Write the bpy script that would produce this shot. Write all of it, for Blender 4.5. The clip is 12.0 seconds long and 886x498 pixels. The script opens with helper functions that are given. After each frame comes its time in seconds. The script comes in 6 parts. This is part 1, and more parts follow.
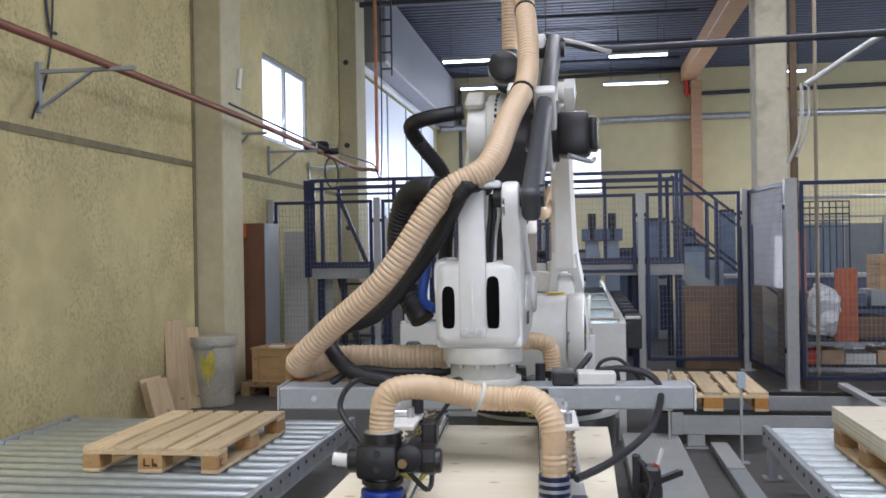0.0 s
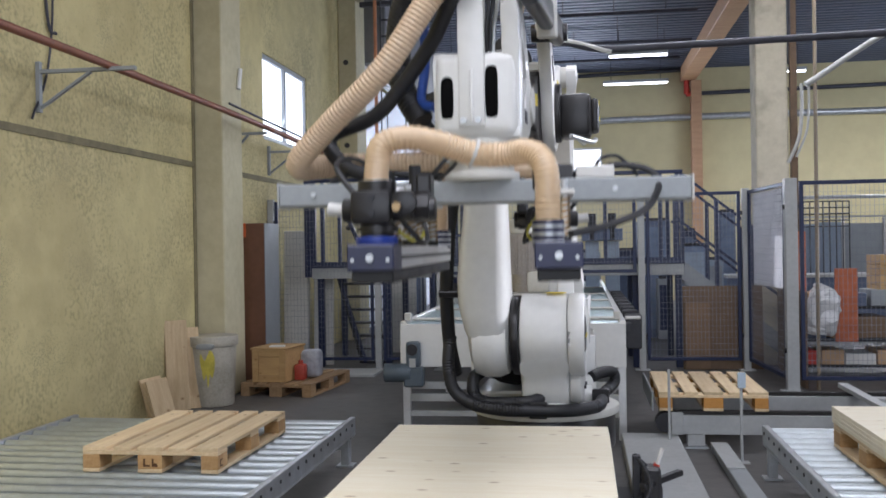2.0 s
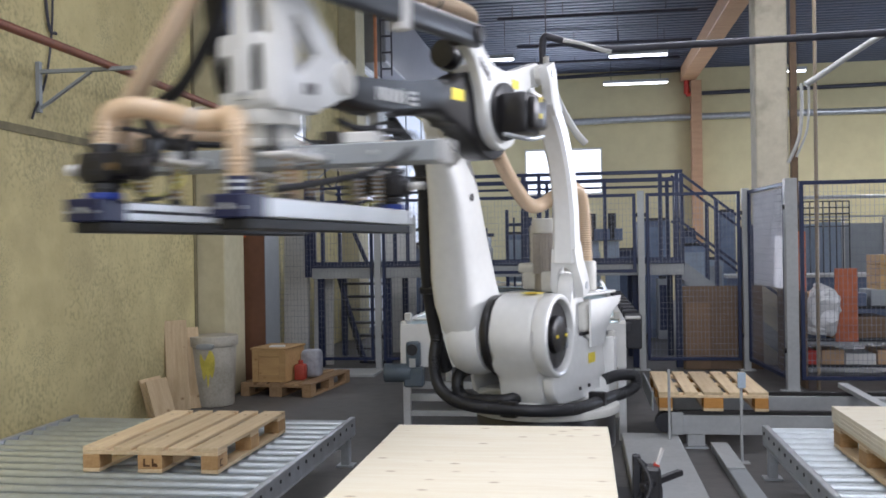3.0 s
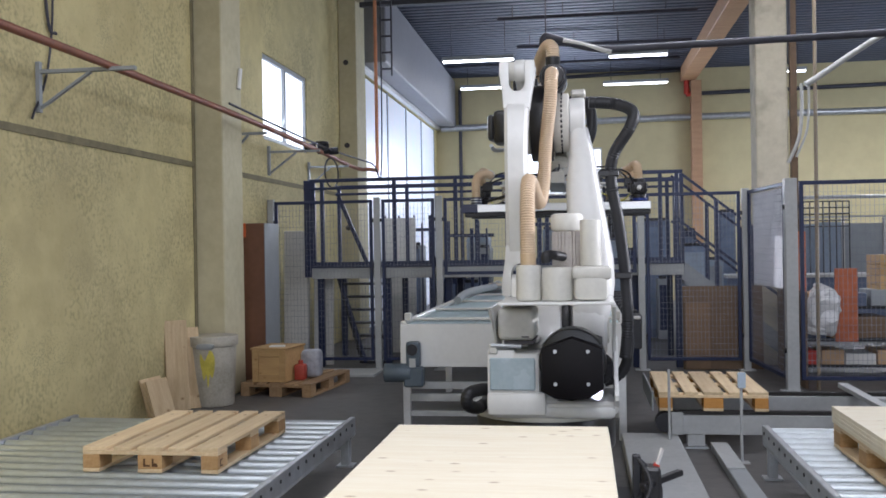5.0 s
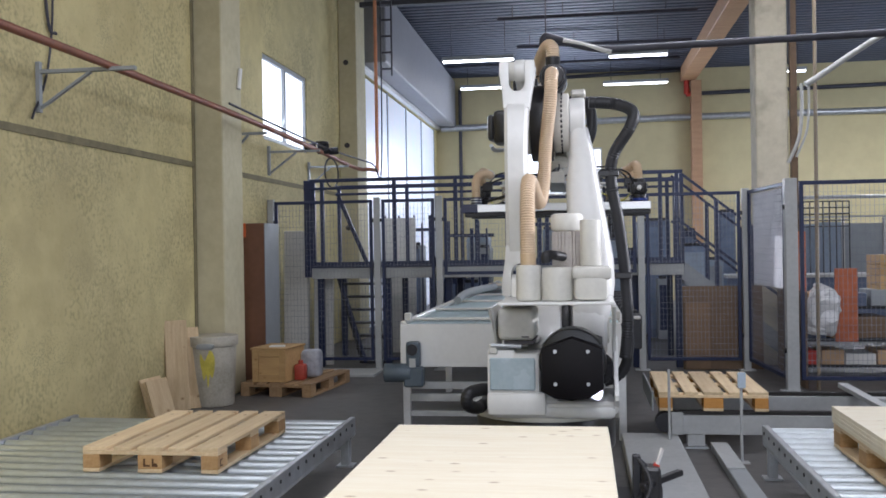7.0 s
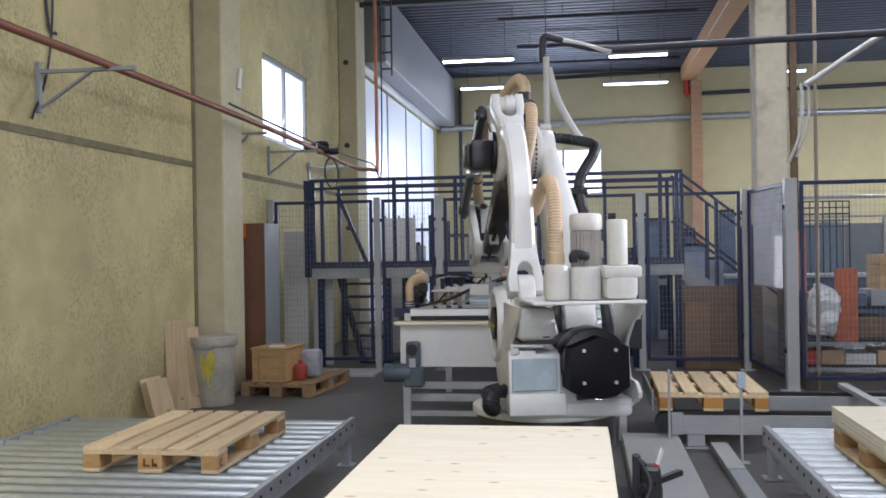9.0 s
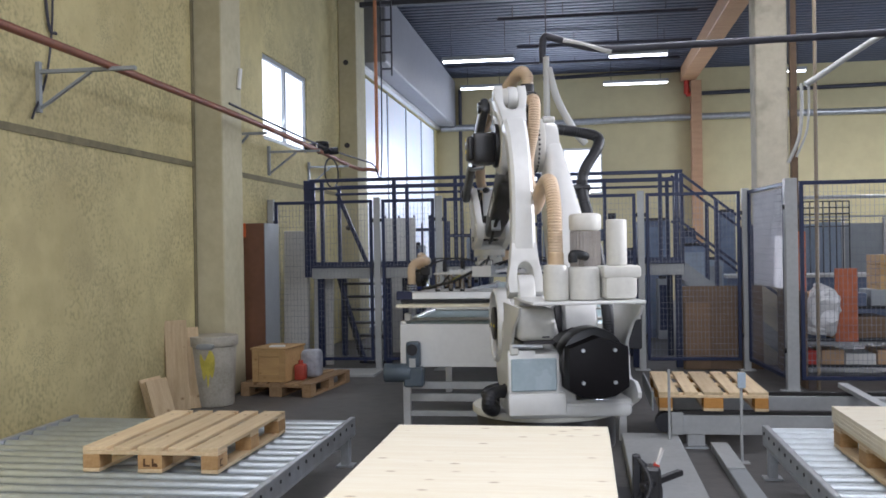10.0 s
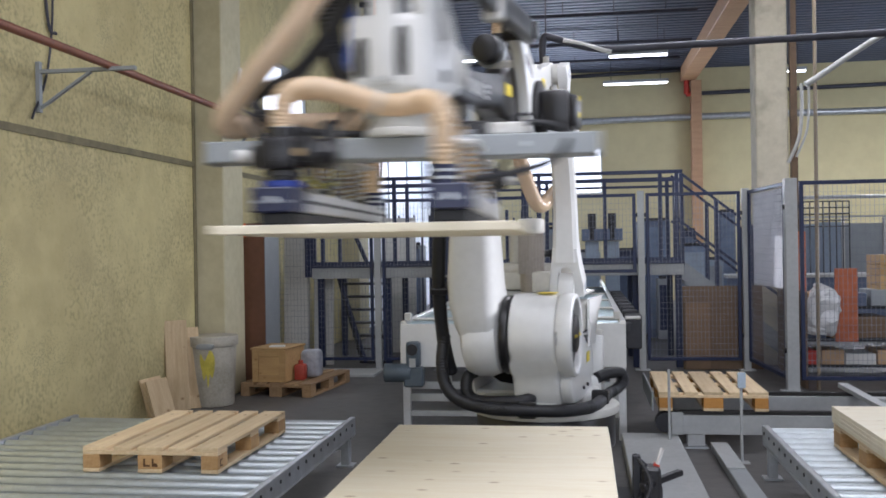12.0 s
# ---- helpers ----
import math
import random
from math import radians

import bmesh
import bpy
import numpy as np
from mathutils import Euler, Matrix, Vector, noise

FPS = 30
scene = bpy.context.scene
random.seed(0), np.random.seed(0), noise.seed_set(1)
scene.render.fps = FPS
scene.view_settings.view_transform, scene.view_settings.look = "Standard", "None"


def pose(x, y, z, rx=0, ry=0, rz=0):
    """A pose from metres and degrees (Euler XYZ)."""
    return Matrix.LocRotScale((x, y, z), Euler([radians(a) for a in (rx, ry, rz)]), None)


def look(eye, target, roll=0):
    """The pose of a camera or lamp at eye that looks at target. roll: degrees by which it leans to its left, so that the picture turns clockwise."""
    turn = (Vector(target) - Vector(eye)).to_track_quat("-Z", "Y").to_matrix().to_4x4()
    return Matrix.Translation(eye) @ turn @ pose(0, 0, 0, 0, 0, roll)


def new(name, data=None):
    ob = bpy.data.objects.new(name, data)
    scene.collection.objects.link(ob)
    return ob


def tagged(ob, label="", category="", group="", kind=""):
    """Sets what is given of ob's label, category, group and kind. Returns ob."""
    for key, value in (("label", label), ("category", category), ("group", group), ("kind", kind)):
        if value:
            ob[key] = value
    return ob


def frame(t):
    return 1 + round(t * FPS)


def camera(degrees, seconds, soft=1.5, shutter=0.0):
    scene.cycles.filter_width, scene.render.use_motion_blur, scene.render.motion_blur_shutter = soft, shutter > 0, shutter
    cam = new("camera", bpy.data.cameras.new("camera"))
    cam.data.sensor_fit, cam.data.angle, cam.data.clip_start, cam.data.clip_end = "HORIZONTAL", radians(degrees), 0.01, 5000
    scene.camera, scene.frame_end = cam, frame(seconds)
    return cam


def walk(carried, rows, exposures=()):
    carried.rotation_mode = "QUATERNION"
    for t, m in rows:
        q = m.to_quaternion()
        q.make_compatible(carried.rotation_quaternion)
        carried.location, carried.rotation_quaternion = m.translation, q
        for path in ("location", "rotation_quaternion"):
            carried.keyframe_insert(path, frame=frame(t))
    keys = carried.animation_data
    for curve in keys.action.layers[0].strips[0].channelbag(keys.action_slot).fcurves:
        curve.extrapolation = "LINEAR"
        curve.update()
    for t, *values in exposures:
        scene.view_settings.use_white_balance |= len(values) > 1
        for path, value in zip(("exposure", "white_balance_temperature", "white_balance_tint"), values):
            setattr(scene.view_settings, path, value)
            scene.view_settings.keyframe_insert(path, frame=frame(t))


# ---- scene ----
cam = camera(49.555, 12.0, soft=1.7, shutter=0.5)
EYE = pose(0, 0, 1.55, 89.889, 0.948, 8.228)
walk(cam, [(0.0, EYE), (12.0, EYE)], exposures=[(0.0, -0.53, 5680, 16), (12.0, -0.53, 5680, 16)])

# ---- light ----
world = bpy.data.worlds.new("world")
scene.world = world
world.use_nodes = True
wn = world.node_tree
sky = wn.nodes.new("ShaderNodeTexSky")
sky.sky_type, sky.sun_disc = "NISHITA", False
sky.sun_elevation, sky.sun_rotation = radians(12.3), radians(78.7)
wn.nodes["Background"].inputs[1].default_value = 0.15
wn.links.new(sky.outputs[0], wn.nodes["Background"].inputs[0])


def area_lamp(name, m, sx, sy, watts, color=(1, 1, 1)):
    data = bpy.data.lights.new(name, "AREA")
    data.shape, data.size, data.size_y, data.energy, data.color = "RECTANGLE", sx, sy, watts, color
    ob = new(name, data)
    ob.matrix_world = m
    return ob


sun = bpy.data.lights.new("sun", "SUN")
sun.energy, sun.angle, sun.color = 5.0, radians(0.6), (1.0, 0.95, 0.88)
new("sun", sun).matrix_world = look((26.1, 10.9, 7.5), (0.1, 5.7, 1.7))

# ---- materials ----
MATS = {}


def mat(name, base, rough=0.5, metal=0.0, var=0.12, scale=8.0, bump=0.0, bscale=60.0, dark=None, emit=0.0, stretch=(1, 1, 1), spec=0.5, island=0.0, coat=0.0):
    """A surface with grain at two scales: base colour, its variation, its fine relief."""
    if name in MATS:
        return MATS[name]
    m = bpy.data.materials.new(name)
    m.use_nodes = True
    t = m.node_tree
    b = t.nodes["Principled BSDF"]
    b.inputs["Roughness"].default_value, b.inputs["Metallic"].default_value = rough, metal
    b.inputs["Specular IOR Level"].default_value = spec
    b.inputs["Coat Weight"].default_value = coat
    co = t.nodes.new("ShaderNodeTexCoord")
    mp = t.nodes.new("ShaderNodeMapping")
    mp.inputs["Scale"].default_value = stretch
    t.links.new(co.outputs["Object"], mp.inputs[0])
    big, fine = t.nodes.new("ShaderNodeTexNoise"), t.nodes.new("ShaderNodeTexNoise")
    big.inputs["Scale"].default_value, fine.inputs["Scale"].default_value = scale, scale * 9
    big.inputs["Detail"].default_value = 6
    for n in (big, fine):
        t.links.new(mp.outputs[0], n.inputs["Vector"])
    add = t.nodes.new("ShaderNodeMath")
    add.operation = "MULTIPLY_ADD"
    t.links.new(fine.outputs[0], add.inputs[0])
    add.inputs[1].default_value = 0.5
    t.links.new(big.outputs[0], add.inputs[2])
    ramp = t.nodes.new("ShaderNodeValToRGB")
    lo = dark or tuple(c * (1 - var) for c in base)
    hi = base if dark else tuple(min(1, c * (1 + var)) for c in base)
    ramp.color_ramp.elements[0].position, ramp.color_ramp.elements[0].color = 0.5, (*lo, 1)
    ramp.color_ramp.elements[1].position, ramp.color_ramp.elements[1].color = 0.98, (*hi, 1)
    t.links.new(add.outputs[0], ramp.inputs[0])
    out = ramp.outputs[0]
    if island:
        geo, hsv = t.nodes.new("ShaderNodeObjectInfo"), t.nodes.new("ShaderNodeHueSaturation")
        mr = t.nodes.new("ShaderNodeMapRange")
        mr.inputs[3].default_value, mr.inputs[4].default_value = 1 - island, 1 + island
        t.links.new(geo.outputs["Random"], mr.inputs[0])
        t.links.new(mr.outputs[0], hsv.inputs["Value"])
        t.links.new(out, hsv.inputs["Color"])
        out = hsv.outputs[0]
    t.links.new(out, b.inputs["Base Color"])
    rr = t.nodes.new("ShaderNodeMapRange")
    rr.inputs[3].default_value, rr.inputs[4].default_value = max(0.02, rough - 0.1), min(1, rough + 0.12)
    t.links.new(big.outputs[0], rr.inputs[0])
    t.links.new(rr.outputs[0], b.inputs["Roughness"])
    if bump:
        bn, bp = t.nodes.new("ShaderNodeTexNoise"), t.nodes.new("ShaderNodeBump")
        bn.inputs["Scale"].default_value, bn.inputs["Detail"].default_value = bscale, 5
        bp.inputs["Strength"].default_value, bp.inputs["Distance"].default_value = bump, 0.01
        t.links.new(mp.outputs[0], bn.inputs["Vector"])
        t.links.new(bn.outputs[0], bp.inputs["Height"])
        t.links.new(bp.outputs[0], b.inputs["Normal"])
    if emit:
        b.inputs["Emission Color"].default_value, b.inputs["Emission Strength"].default_value = (*base, 1), emit
    MATS[name] = m
    return m


def pine(name, base, dark, knots=True, island=0.12, axis=1):
    """Sawn pine: long grain along one axis, a few knots."""
    m = mat(name, base, 0.62, 0, dark=dark, scale=2.2, bump=0.15, bscale=40, island=island,
            stretch=((1.2, 14, 14), (14, 1.2, 14), (14, 14, 1.2))[axis])
    t = m.node_tree
    if knots:
        b = t.nodes["Principled BSDF"]
        src = b.inputs["Base Color"].links[0].from_socket
        co, v, mp = t.nodes.new("ShaderNodeTexCoord"), t.nodes.new("ShaderNodeTexVoronoi"), t.nodes.new("ShaderNodeMapping")
        mp.inputs["Scale"].default_value = (7, 4.5, 5) if axis == 1 else (4.6, 9.5, 6)
        v.inputs["Scale"].default_value = 1.6
        t.links.new(co.outputs["Object"], mp.inputs[0])
        t.links.new(mp.outputs[0], v.inputs["Vector"])
        rp = t.nodes.new("ShaderNodeValToRGB")
        rp.color_ramp.elements[0].position, rp.color_ramp.elements[0].color = 0.07, (0.8, 0.8, 0.8, 1)
        rp.color_ramp.elements[1].position, rp.color_ramp.elements[1].color = 0.17, (0, 0, 0, 1)
        t.links.new(v.outputs["Distance"], rp.inputs[0])
        mx = t.nodes.new("ShaderNodeMixRGB")
        mx.inputs[2].default_value = (*[c * k for c, k in zip(dark, (0.55, 0.45, 0.36))], 1)
        t.links.new(rp.outputs[0], mx.inputs[0])
        t.links.new(src, mx.inputs[1])
        t.links.new(mx.outputs[0], b.inputs["Base Color"])
    return m


PLASTER = mat("painted_plaster", (0.71, 0.625, 0.32), 0.85, dark=(0.54, 0.46, 0.225), scale=0.6, bump=1.0, bscale=22)
PLASTER_BACK = mat("far_plaster", (0.64, 0.57, 0.33), 0.85, dark=(0.54, 0.47, 0.27), scale=0.4, bump=0.2, bscale=9)
CONCRETE = mat("concrete_column", (0.62, 0.57, 0.45), 0.8, dark=(0.48, 0.44, 0.33), scale=1.4, bump=0.25, bscale=30)
CONCRETE_PALE = mat("pale_concrete", (0.64, 0.59, 0.40), 0.8, dark=(0.50, 0.455, 0.29), scale=1.2, bump=0.25, bscale=25)
FLOOR = mat("concrete_floor", (0.125, 0.117, 0.11), 0.5, dark=(0.068, 0.064, 0.061), scale=0.9, bump=0.2, bscale=22)
GROOVE = mat("joint_shadow_line", (0.22, 0.19, 0.11), 0.9, var=0.2)
DECK = mat("corrugated_steel_ceiling", (0.10, 0.115, 0.16), 0.6, 0.1, var=0.15, scale=1.5)
TRUSS = mat("dark_steel", (0.07, 0.07, 0.085), 0.5, 0.4, var=0.2)
GLULAM = mat("glued_timber", (0.52, 0.32, 0.18), 0.6, dark=(0.40, 0.23, 0.12), scale=1.2, stretch=(1, 8, 8), bump=0.1)
WHITE = mat("white_robot_paint", (0.72, 0.72, 0.70), 0.34, dark=(0.64, 0.64, 0.62), scale=2.5, bump=0.05, bscale=90, coat=0.25)
WHITE_OLD = mat("dusty_white_paint", (0.62, 0.61, 0.56), 0.5, dark=(0.52, 0.51, 0.47), scale=4, bump=0.06)
BLACK = mat("black_paint", (0.012, 0.011, 0.012), 0.33, var=0.3, scale=5, bump=0.08)
RUBBER = mat("black_rubber", (0.011, 0.011, 0.013), 0.5, var=0.3, scale=12, bump=0.1)
GREYCAST = mat("dark_cast_metal", (0.032, 0.032, 0.036), 0.45, 0.5, var=0.25, scale=10)
STEEL = mat("galvanised_steel", (0.52, 0.54, 0.56), 0.38, 0.75, var=0.16, scale=9, bump=0.05)
ALU = mat("aluminium_profile", (0.66, 0.66, 0.66), 0.33, 0.8, var=0.1, scale=6)
GREYPAINT = mat("grey_machine_paint", (0.30, 0.32, 0.33), 0.45, 0.1, var=0.1, scale=5, bump=0.05)
PALEGREY = mat("pale_grey_paint", (0.38, 0.39, 0.385), 0.5, 0.0, var=0.12, scale=3, bump=0.05)
ROLLER = mat("zinc_roller", (0.50, 0.54, 0.555), 0.42, 0.7, var=0.1, scale=14)
HOSE = mat("beige_suction_hose", (0.76, 0.59, 0.39), 0.25, dark=(0.64, 0.48, 0.29), scale=9, coat=0.4)
HOSE_SEG = mat("beige_suction_hose_rings", (0.78, 0.62, 0.43), 0.25, dark=(0.66, 0.50, 0.33), scale=9, coat=0.4)
BLUE = mat("blue_frame_paint", (0.011, 0.019, 0.062), 0.42, var=0.2, scale=5)
BLUE_CAP = mat("dark_blue_cap", (0.010, 0.014, 0.055), 0.35, var=0.2, scale=8)
BRASS = mat("brass", (0.30, 0.21, 0.11), 0.35, 0.9, var=0.15)
COPPER = mat("red_brown_pipe", (0.30, 0.115, 0.065), 0.5, 0.2, dark=(0.20, 0.08, 0.05), scale=5)
ORANGEPIPE = mat("orange_pipe", (0.62, 0.27, 0.14), 0.5, 0.1, var=0.15)
BROWNCARD = mat("brown_cardboard", (0.20, 0.135, 0.085), 0.8, dark=(0.145, 0.095, 0.058), scale=2, bump=0.1)
DARKCARD = mat("dark_brown_sheet", (0.19, 0.085, 0.045), 0.6, dark=(0.13, 0.06, 0.03), scale=1.5)
ORANGE = mat("orange_plastic", (0.72, 0.16, 0.045), 0.5, var=0.15)
RED = mat("red_plastic", (0.55, 0.05, 0.03), 0.45, var=0.15)
YELLOW = mat("yellow_label", (0.78, 0.62, 0.03), 0.5, var=0.05)
LABELGREY = mat("pale_print", (0.72, 0.72, 0.70), 0.5, var=0.03)
INK = mat("dark_print_and_gaps", (0.05, 0.045, 0.05), 0.6, var=0.1)
BURN = mat("burnt_stamp", (0.11, 0.055, 0.025), 0.8, var=0.3)
BLUEPANEL = mat("pale_blue_cover", (0.42, 0.50, 0.54), 0.25, dark=(0.34, 0.42, 0.46), scale=6)
TUBEGLOW = mat("fluorescent_tube", (1.0, 0.98, 0.93), 0.5, var=0.0, emit=9.0)
CHAIN = mat("oily_chain", (0.03, 0.028, 0.026), 0.5, 0.4, var=0.3, scale=30, bump=0.3)
SHEETWHITE = mat("white_sheet", (0.64, 0.63, 0.60), 0.7, var=0.08, scale=2)
BAGWHITE = mat("white_sack", (0.70, 0.70, 0.70), 0.6, var=0.08, scale=6, bump=0.6, bscale=12)
TEALBLUE = mat("blue_grey_motor_paint", (0.085, 0.11, 0.135), 0.45, 0.2, var=0.15)
PINE_PALLET = pine("pallet_wood", (0.74, 0.59, 0.37), (0.60, 0.44, 0.25), island=0.14)
PINE_BLOCK = mat("pallet_block_wood", (0.56, 0.37, 0.17), 0.7, dark=(0.38, 0.21, 0.08), scale=6, bump=0.2, island=0.15)
PINE_OLD = pine("weathered_pallet_wood", (0.40, 0.265, 0.14), (0.27, 0.165, 0.08), island=0.15)
PINE_BOARD = pine("pine_panel", (0.88, 0.82, 0.66), (0.81, 0.72, 0.53), island=0.04, axis=0)
PINE_UPRIGHT = pine("upright_pine", (0.62, 0.48, 0.29), (0.46, 0.33, 0.18), axis=2)
PINE_CRATE = pine("crate_wood", (0.56, 0.37, 0.16), (0.44, 0.27, 0.11), axis=0)

def specks(m, scale, color, low, high, mask_scale=0.5):
    """Dark pits and stains of a rough surface, thicker in patches."""
    t = m.node_tree
    b = t.nodes["Principled BSDF"]
    src = b.inputs["Base Color"].links[0].from_socket
    co, n, g = t.nodes.new("ShaderNodeTexCoord"), t.nodes.new("ShaderNodeTexNoise"), t.nodes.new("ShaderNodeTexNoise")
    n.inputs["Scale"].default_value, n.inputs["Detail"].default_value = scale, 3
    g.inputs["Scale"].default_value, g.inputs["Detail"].default_value = mask_scale, 4
    mul, rp, mx = t.nodes.new("ShaderNodeMath"), t.nodes.new("ShaderNodeValToRGB"), t.nodes.new("ShaderNodeMixRGB")
    mul.operation = "MULTIPLY"
    rp.color_ramp.elements[0].position, rp.color_ramp.elements[0].color = low, (0, 0, 0, 1)
    rp.color_ramp.elements[1].position, rp.color_ramp.elements[1].color = high, (0.75, 0.75, 0.75, 1)
    for k in (n, g):
        t.links.new(co.outputs["Object"], k.inputs["Vector"])
    t.links.new(n.outputs[0], mul.inputs[0]), t.links.new(g.outputs[0], mul.inputs[1])
    t.links.new(mul.outputs[0], rp.inputs[0]), t.links.new(rp.outputs[0], mx.inputs[0])
    t.links.new(src, mx.inputs[1])
    mx.inputs[2].default_value = (*color, 1)
    t.links.new(mx.outputs[0], b.inputs["Base Color"])


def see_through(m, color, share):
    """Lets light pass through a thin milky wall."""
    t = m.node_tree
    thin, blend = t.nodes.new("ShaderNodeBsdfTranslucent"), t.nodes.new("ShaderNodeMixShader")
    thin.inputs["Color"].default_value = (*color, 1)
    blend.inputs[0].default_value = share
    t.links.new(t.nodes["Principled BSDF"].outputs[0], blend.inputs[1])
    t.links.new(thin.outputs[0], blend.inputs[2])
    t.links.new(blend.outputs[0], t.nodes["Material Output"].inputs[0])


see_through(HOSE, (0.90, 0.74, 0.54), 0.3)
see_through(HOSE_SEG, (0.90, 0.74, 0.54), 0.3)
specks(PLASTER, 26, (0.31, 0.27, 0.14), 0.25, 0.40, 0.8)
specks(PLASTER, 2.6, (0.46, 0.39, 0.20), 0.24, 0.44, 0.4)
specks(PLASTER, 60, (0.40, 0.35, 0.19), 0.30, 0.42, 2.0)
specks(CONCRETE, 3, (0.25, 0.22, 0.16), 0.28, 0.42)
specks(FLOOR, 5, (0.055, 0.05, 0.05), 0.25, 0.40)

# ---- building blocks ----


def mesh_of(bm, name, material, smooth=True):
    me = bpy.data.meshes.new(name)
    bmesh.ops.recalc_face_normals(bm, faces=bm.faces)
    bm.to_mesh(me)
    bm.free()
    for m in material if isinstance(material, (list, tuple)) else [material]:
        me.materials.append(m)
    if smooth:
        me.polygons.foreach_set("use_smooth", [True] * len(me.polygons))
        me.set_sharp_from_angle(angle=radians(35))
    return me


def part(name, bm, material, parent, label="", m=None, smooth=True):
    ob = new(name, mesh_of(bm, name, material, smooth))
    ob.parent = parent
    if m is not None:
        ob.matrix_basis = m
    return tagged(ob, label)


def shared(name, me, parent, m):
    ob = new(name, me)
    ob.parent = parent
    ob.matrix_basis = m
    return ob


def thing(name, m, label, category, group="", kind=""):
    ob = new(name)
    ob.empty_display_size = 0.1
    ob.matrix_basis = m
    return tagged(ob, label, category, group, kind)


def solid(name, bm, material, label, category, kind="", m=None, group="", smooth=True):
    ob = new(name, mesh_of(bm, name, material, smooth))
    if m is not None:
        ob.matrix_basis = m
    return tagged(ob, label, category, group, kind)


def box(x0, x1, y0, y1, z0, z1, bevel=0.0, bm=None, seg=1):
    b = bmesh.new()
    bmesh.ops.create_cube(b, size=1)
    for v in b.verts:
        v.co = Vector(((x0 + x1) / 2 + v.co.x * (x1 - x0), (y0 + y1) / 2 + v.co.y * (y1 - y0), (z0 + z1) / 2 + v.co.z * (z1 - z0)))
    if bevel:
        bmesh.ops.bevel(b, geom=list(b.edges), offset=bevel, segments=seg, affect="EDGES", profile=0.5)
    return join(bm, b)


def join(bm, b):
    if bm is None:
        return b
    me = bpy.data.meshes.new("tmp")
    b.to_mesh(me)
    b.free()
    bm.from_mesh(me)
    bpy.data.meshes.remove(me)
    return bm


def rod(p, q, r, bm=None, seg=14, r2=None, bevel=0.0):
    """A round bar from p to q."""
    p, q = Vector(p), Vector(q)
    b = bmesh.new()
    bmesh.ops.create_cone(b, cap_ends=True, segments=seg, radius1=r, radius2=r if r2 is None else r2, depth=(q - p).length)
    if bevel:
        rims = [e for e in b.edges if abs(abs(e.verts[0].co.z) - abs(e.verts[1].co.z)) < 1e-6 and e.verts[0].co.z * e.verts[1].co.z > 0]
        bmesh.ops.bevel(b, geom=rims, offset=bevel, segments=2, affect="EDGES", profile=0.5)
    turn = (q - p).to_track_quat("Z", "Y").to_matrix().to_4x4()
    bmesh.ops.transform(b, matrix=Matrix.Translation((p + q) / 2) @ turn, verts=b.verts)
    return join(bm, b)


def beam(p, q, w, h, bm=None, bevel=0.0):
    """A square bar from p to q, w wide and h high."""
    p, q = Vector(p), Vector(q)
    b = box(-w / 2, w / 2, -h / 2, h / 2, -(q - p).length / 2, (q - p).length / 2, bevel)
    turn = (q - p).to_track_quat("Z", "Y").to_matrix().to_4x4()
    bmesh.ops.transform(b, matrix=Matrix.Translation((p + q) / 2) @ turn, verts=b.verts)
    return join(bm, b)


def prism(outline, y0, y1, bevel=0.0, bm=None, seg=2, hole=None):
    """A plate with an outline in x and z, from y0 to y1; hole: an outline cut through it."""
    b = bmesh.new()
    if hole is None:
        f = b.faces.new([b.verts.new((x, y0, z)) for x, z in outline])
        r = bmesh.ops.extrude_face_region(b, geom=[f])
        for v in [v for v in r["geom"] if isinstance(v, bmesh.types.BMVert)]:
            v.co.y = y1
        if bevel:
            rims = [e for e in b.edges if abs(e.verts[0].co.y - e.verts[1].co.y) < 1e-6]
            bmesh.ops.bevel(b, geom=rims, offset=bevel, segments=seg, affect="EDGES", profile=0.5)
    else:
        n = len(outline)
        rings = [[b.verts.new((x, y, z)) for x, z in ring] for y in (y0, y1) for ring in (outline, hole)]
        for i in range(n):
            j = (i + 1) % n
            b.faces.new((rings[0][i], rings[0][j], rings[1][j], rings[1][i]))
            b.faces.new((rings[2][i], rings[2][j], rings[3][j], rings[3][i]))
            b.faces.new((rings[0][i], rings[0][j], rings[2][j], rings[2][i]))
            b.faces.new((rings[1][i], rings[1][j], rings[3][j], rings[3][i]))
        if bevel:
            rims = [e for e in b.edges if abs(e.verts[0].co.y - e.verts[1].co.y) < 1e-6 and len({round(v.co.y, 5) for f in e.link_faces for v in f.verts}) > 1]
            bmesh.ops.bevel(b, geom=rims, offset=bevel, segments=seg, affect="EDGES", profile=0.5)
    return join(bm, b)


def circle2(cx, cz, r, n=32, rz=None):
    return [(cx + r * math.cos(2 * math.pi * i / n), cz + (rz or r) * math.sin(2 * math.pi * i / n)) for i in range(n)]


def smooth2(points, n=8, closed=True):
    """Catmull-Rom through outline points."""
    out, k = [], len(points)
    for i in range(k if closed else k - 1):
        p = [Vector(points[(i + j - 1) % k] if closed else points[min(max(i + j - 1, 0), k - 1)]) for j in range(4)]
        for s in range(n):
            t = s / n
            out.append(0.5 * (2 * p[1] + (p[2] - p[0]) * t + (2 * p[0] - 5 * p[1] + 4 * p[2] - p[3]) * t * t + (3 * p[1] - p[0] - 3 * p[2] + p[3]) * t ** 3))
    if not closed:
        out.append(Vector(points[-1]))
    return out


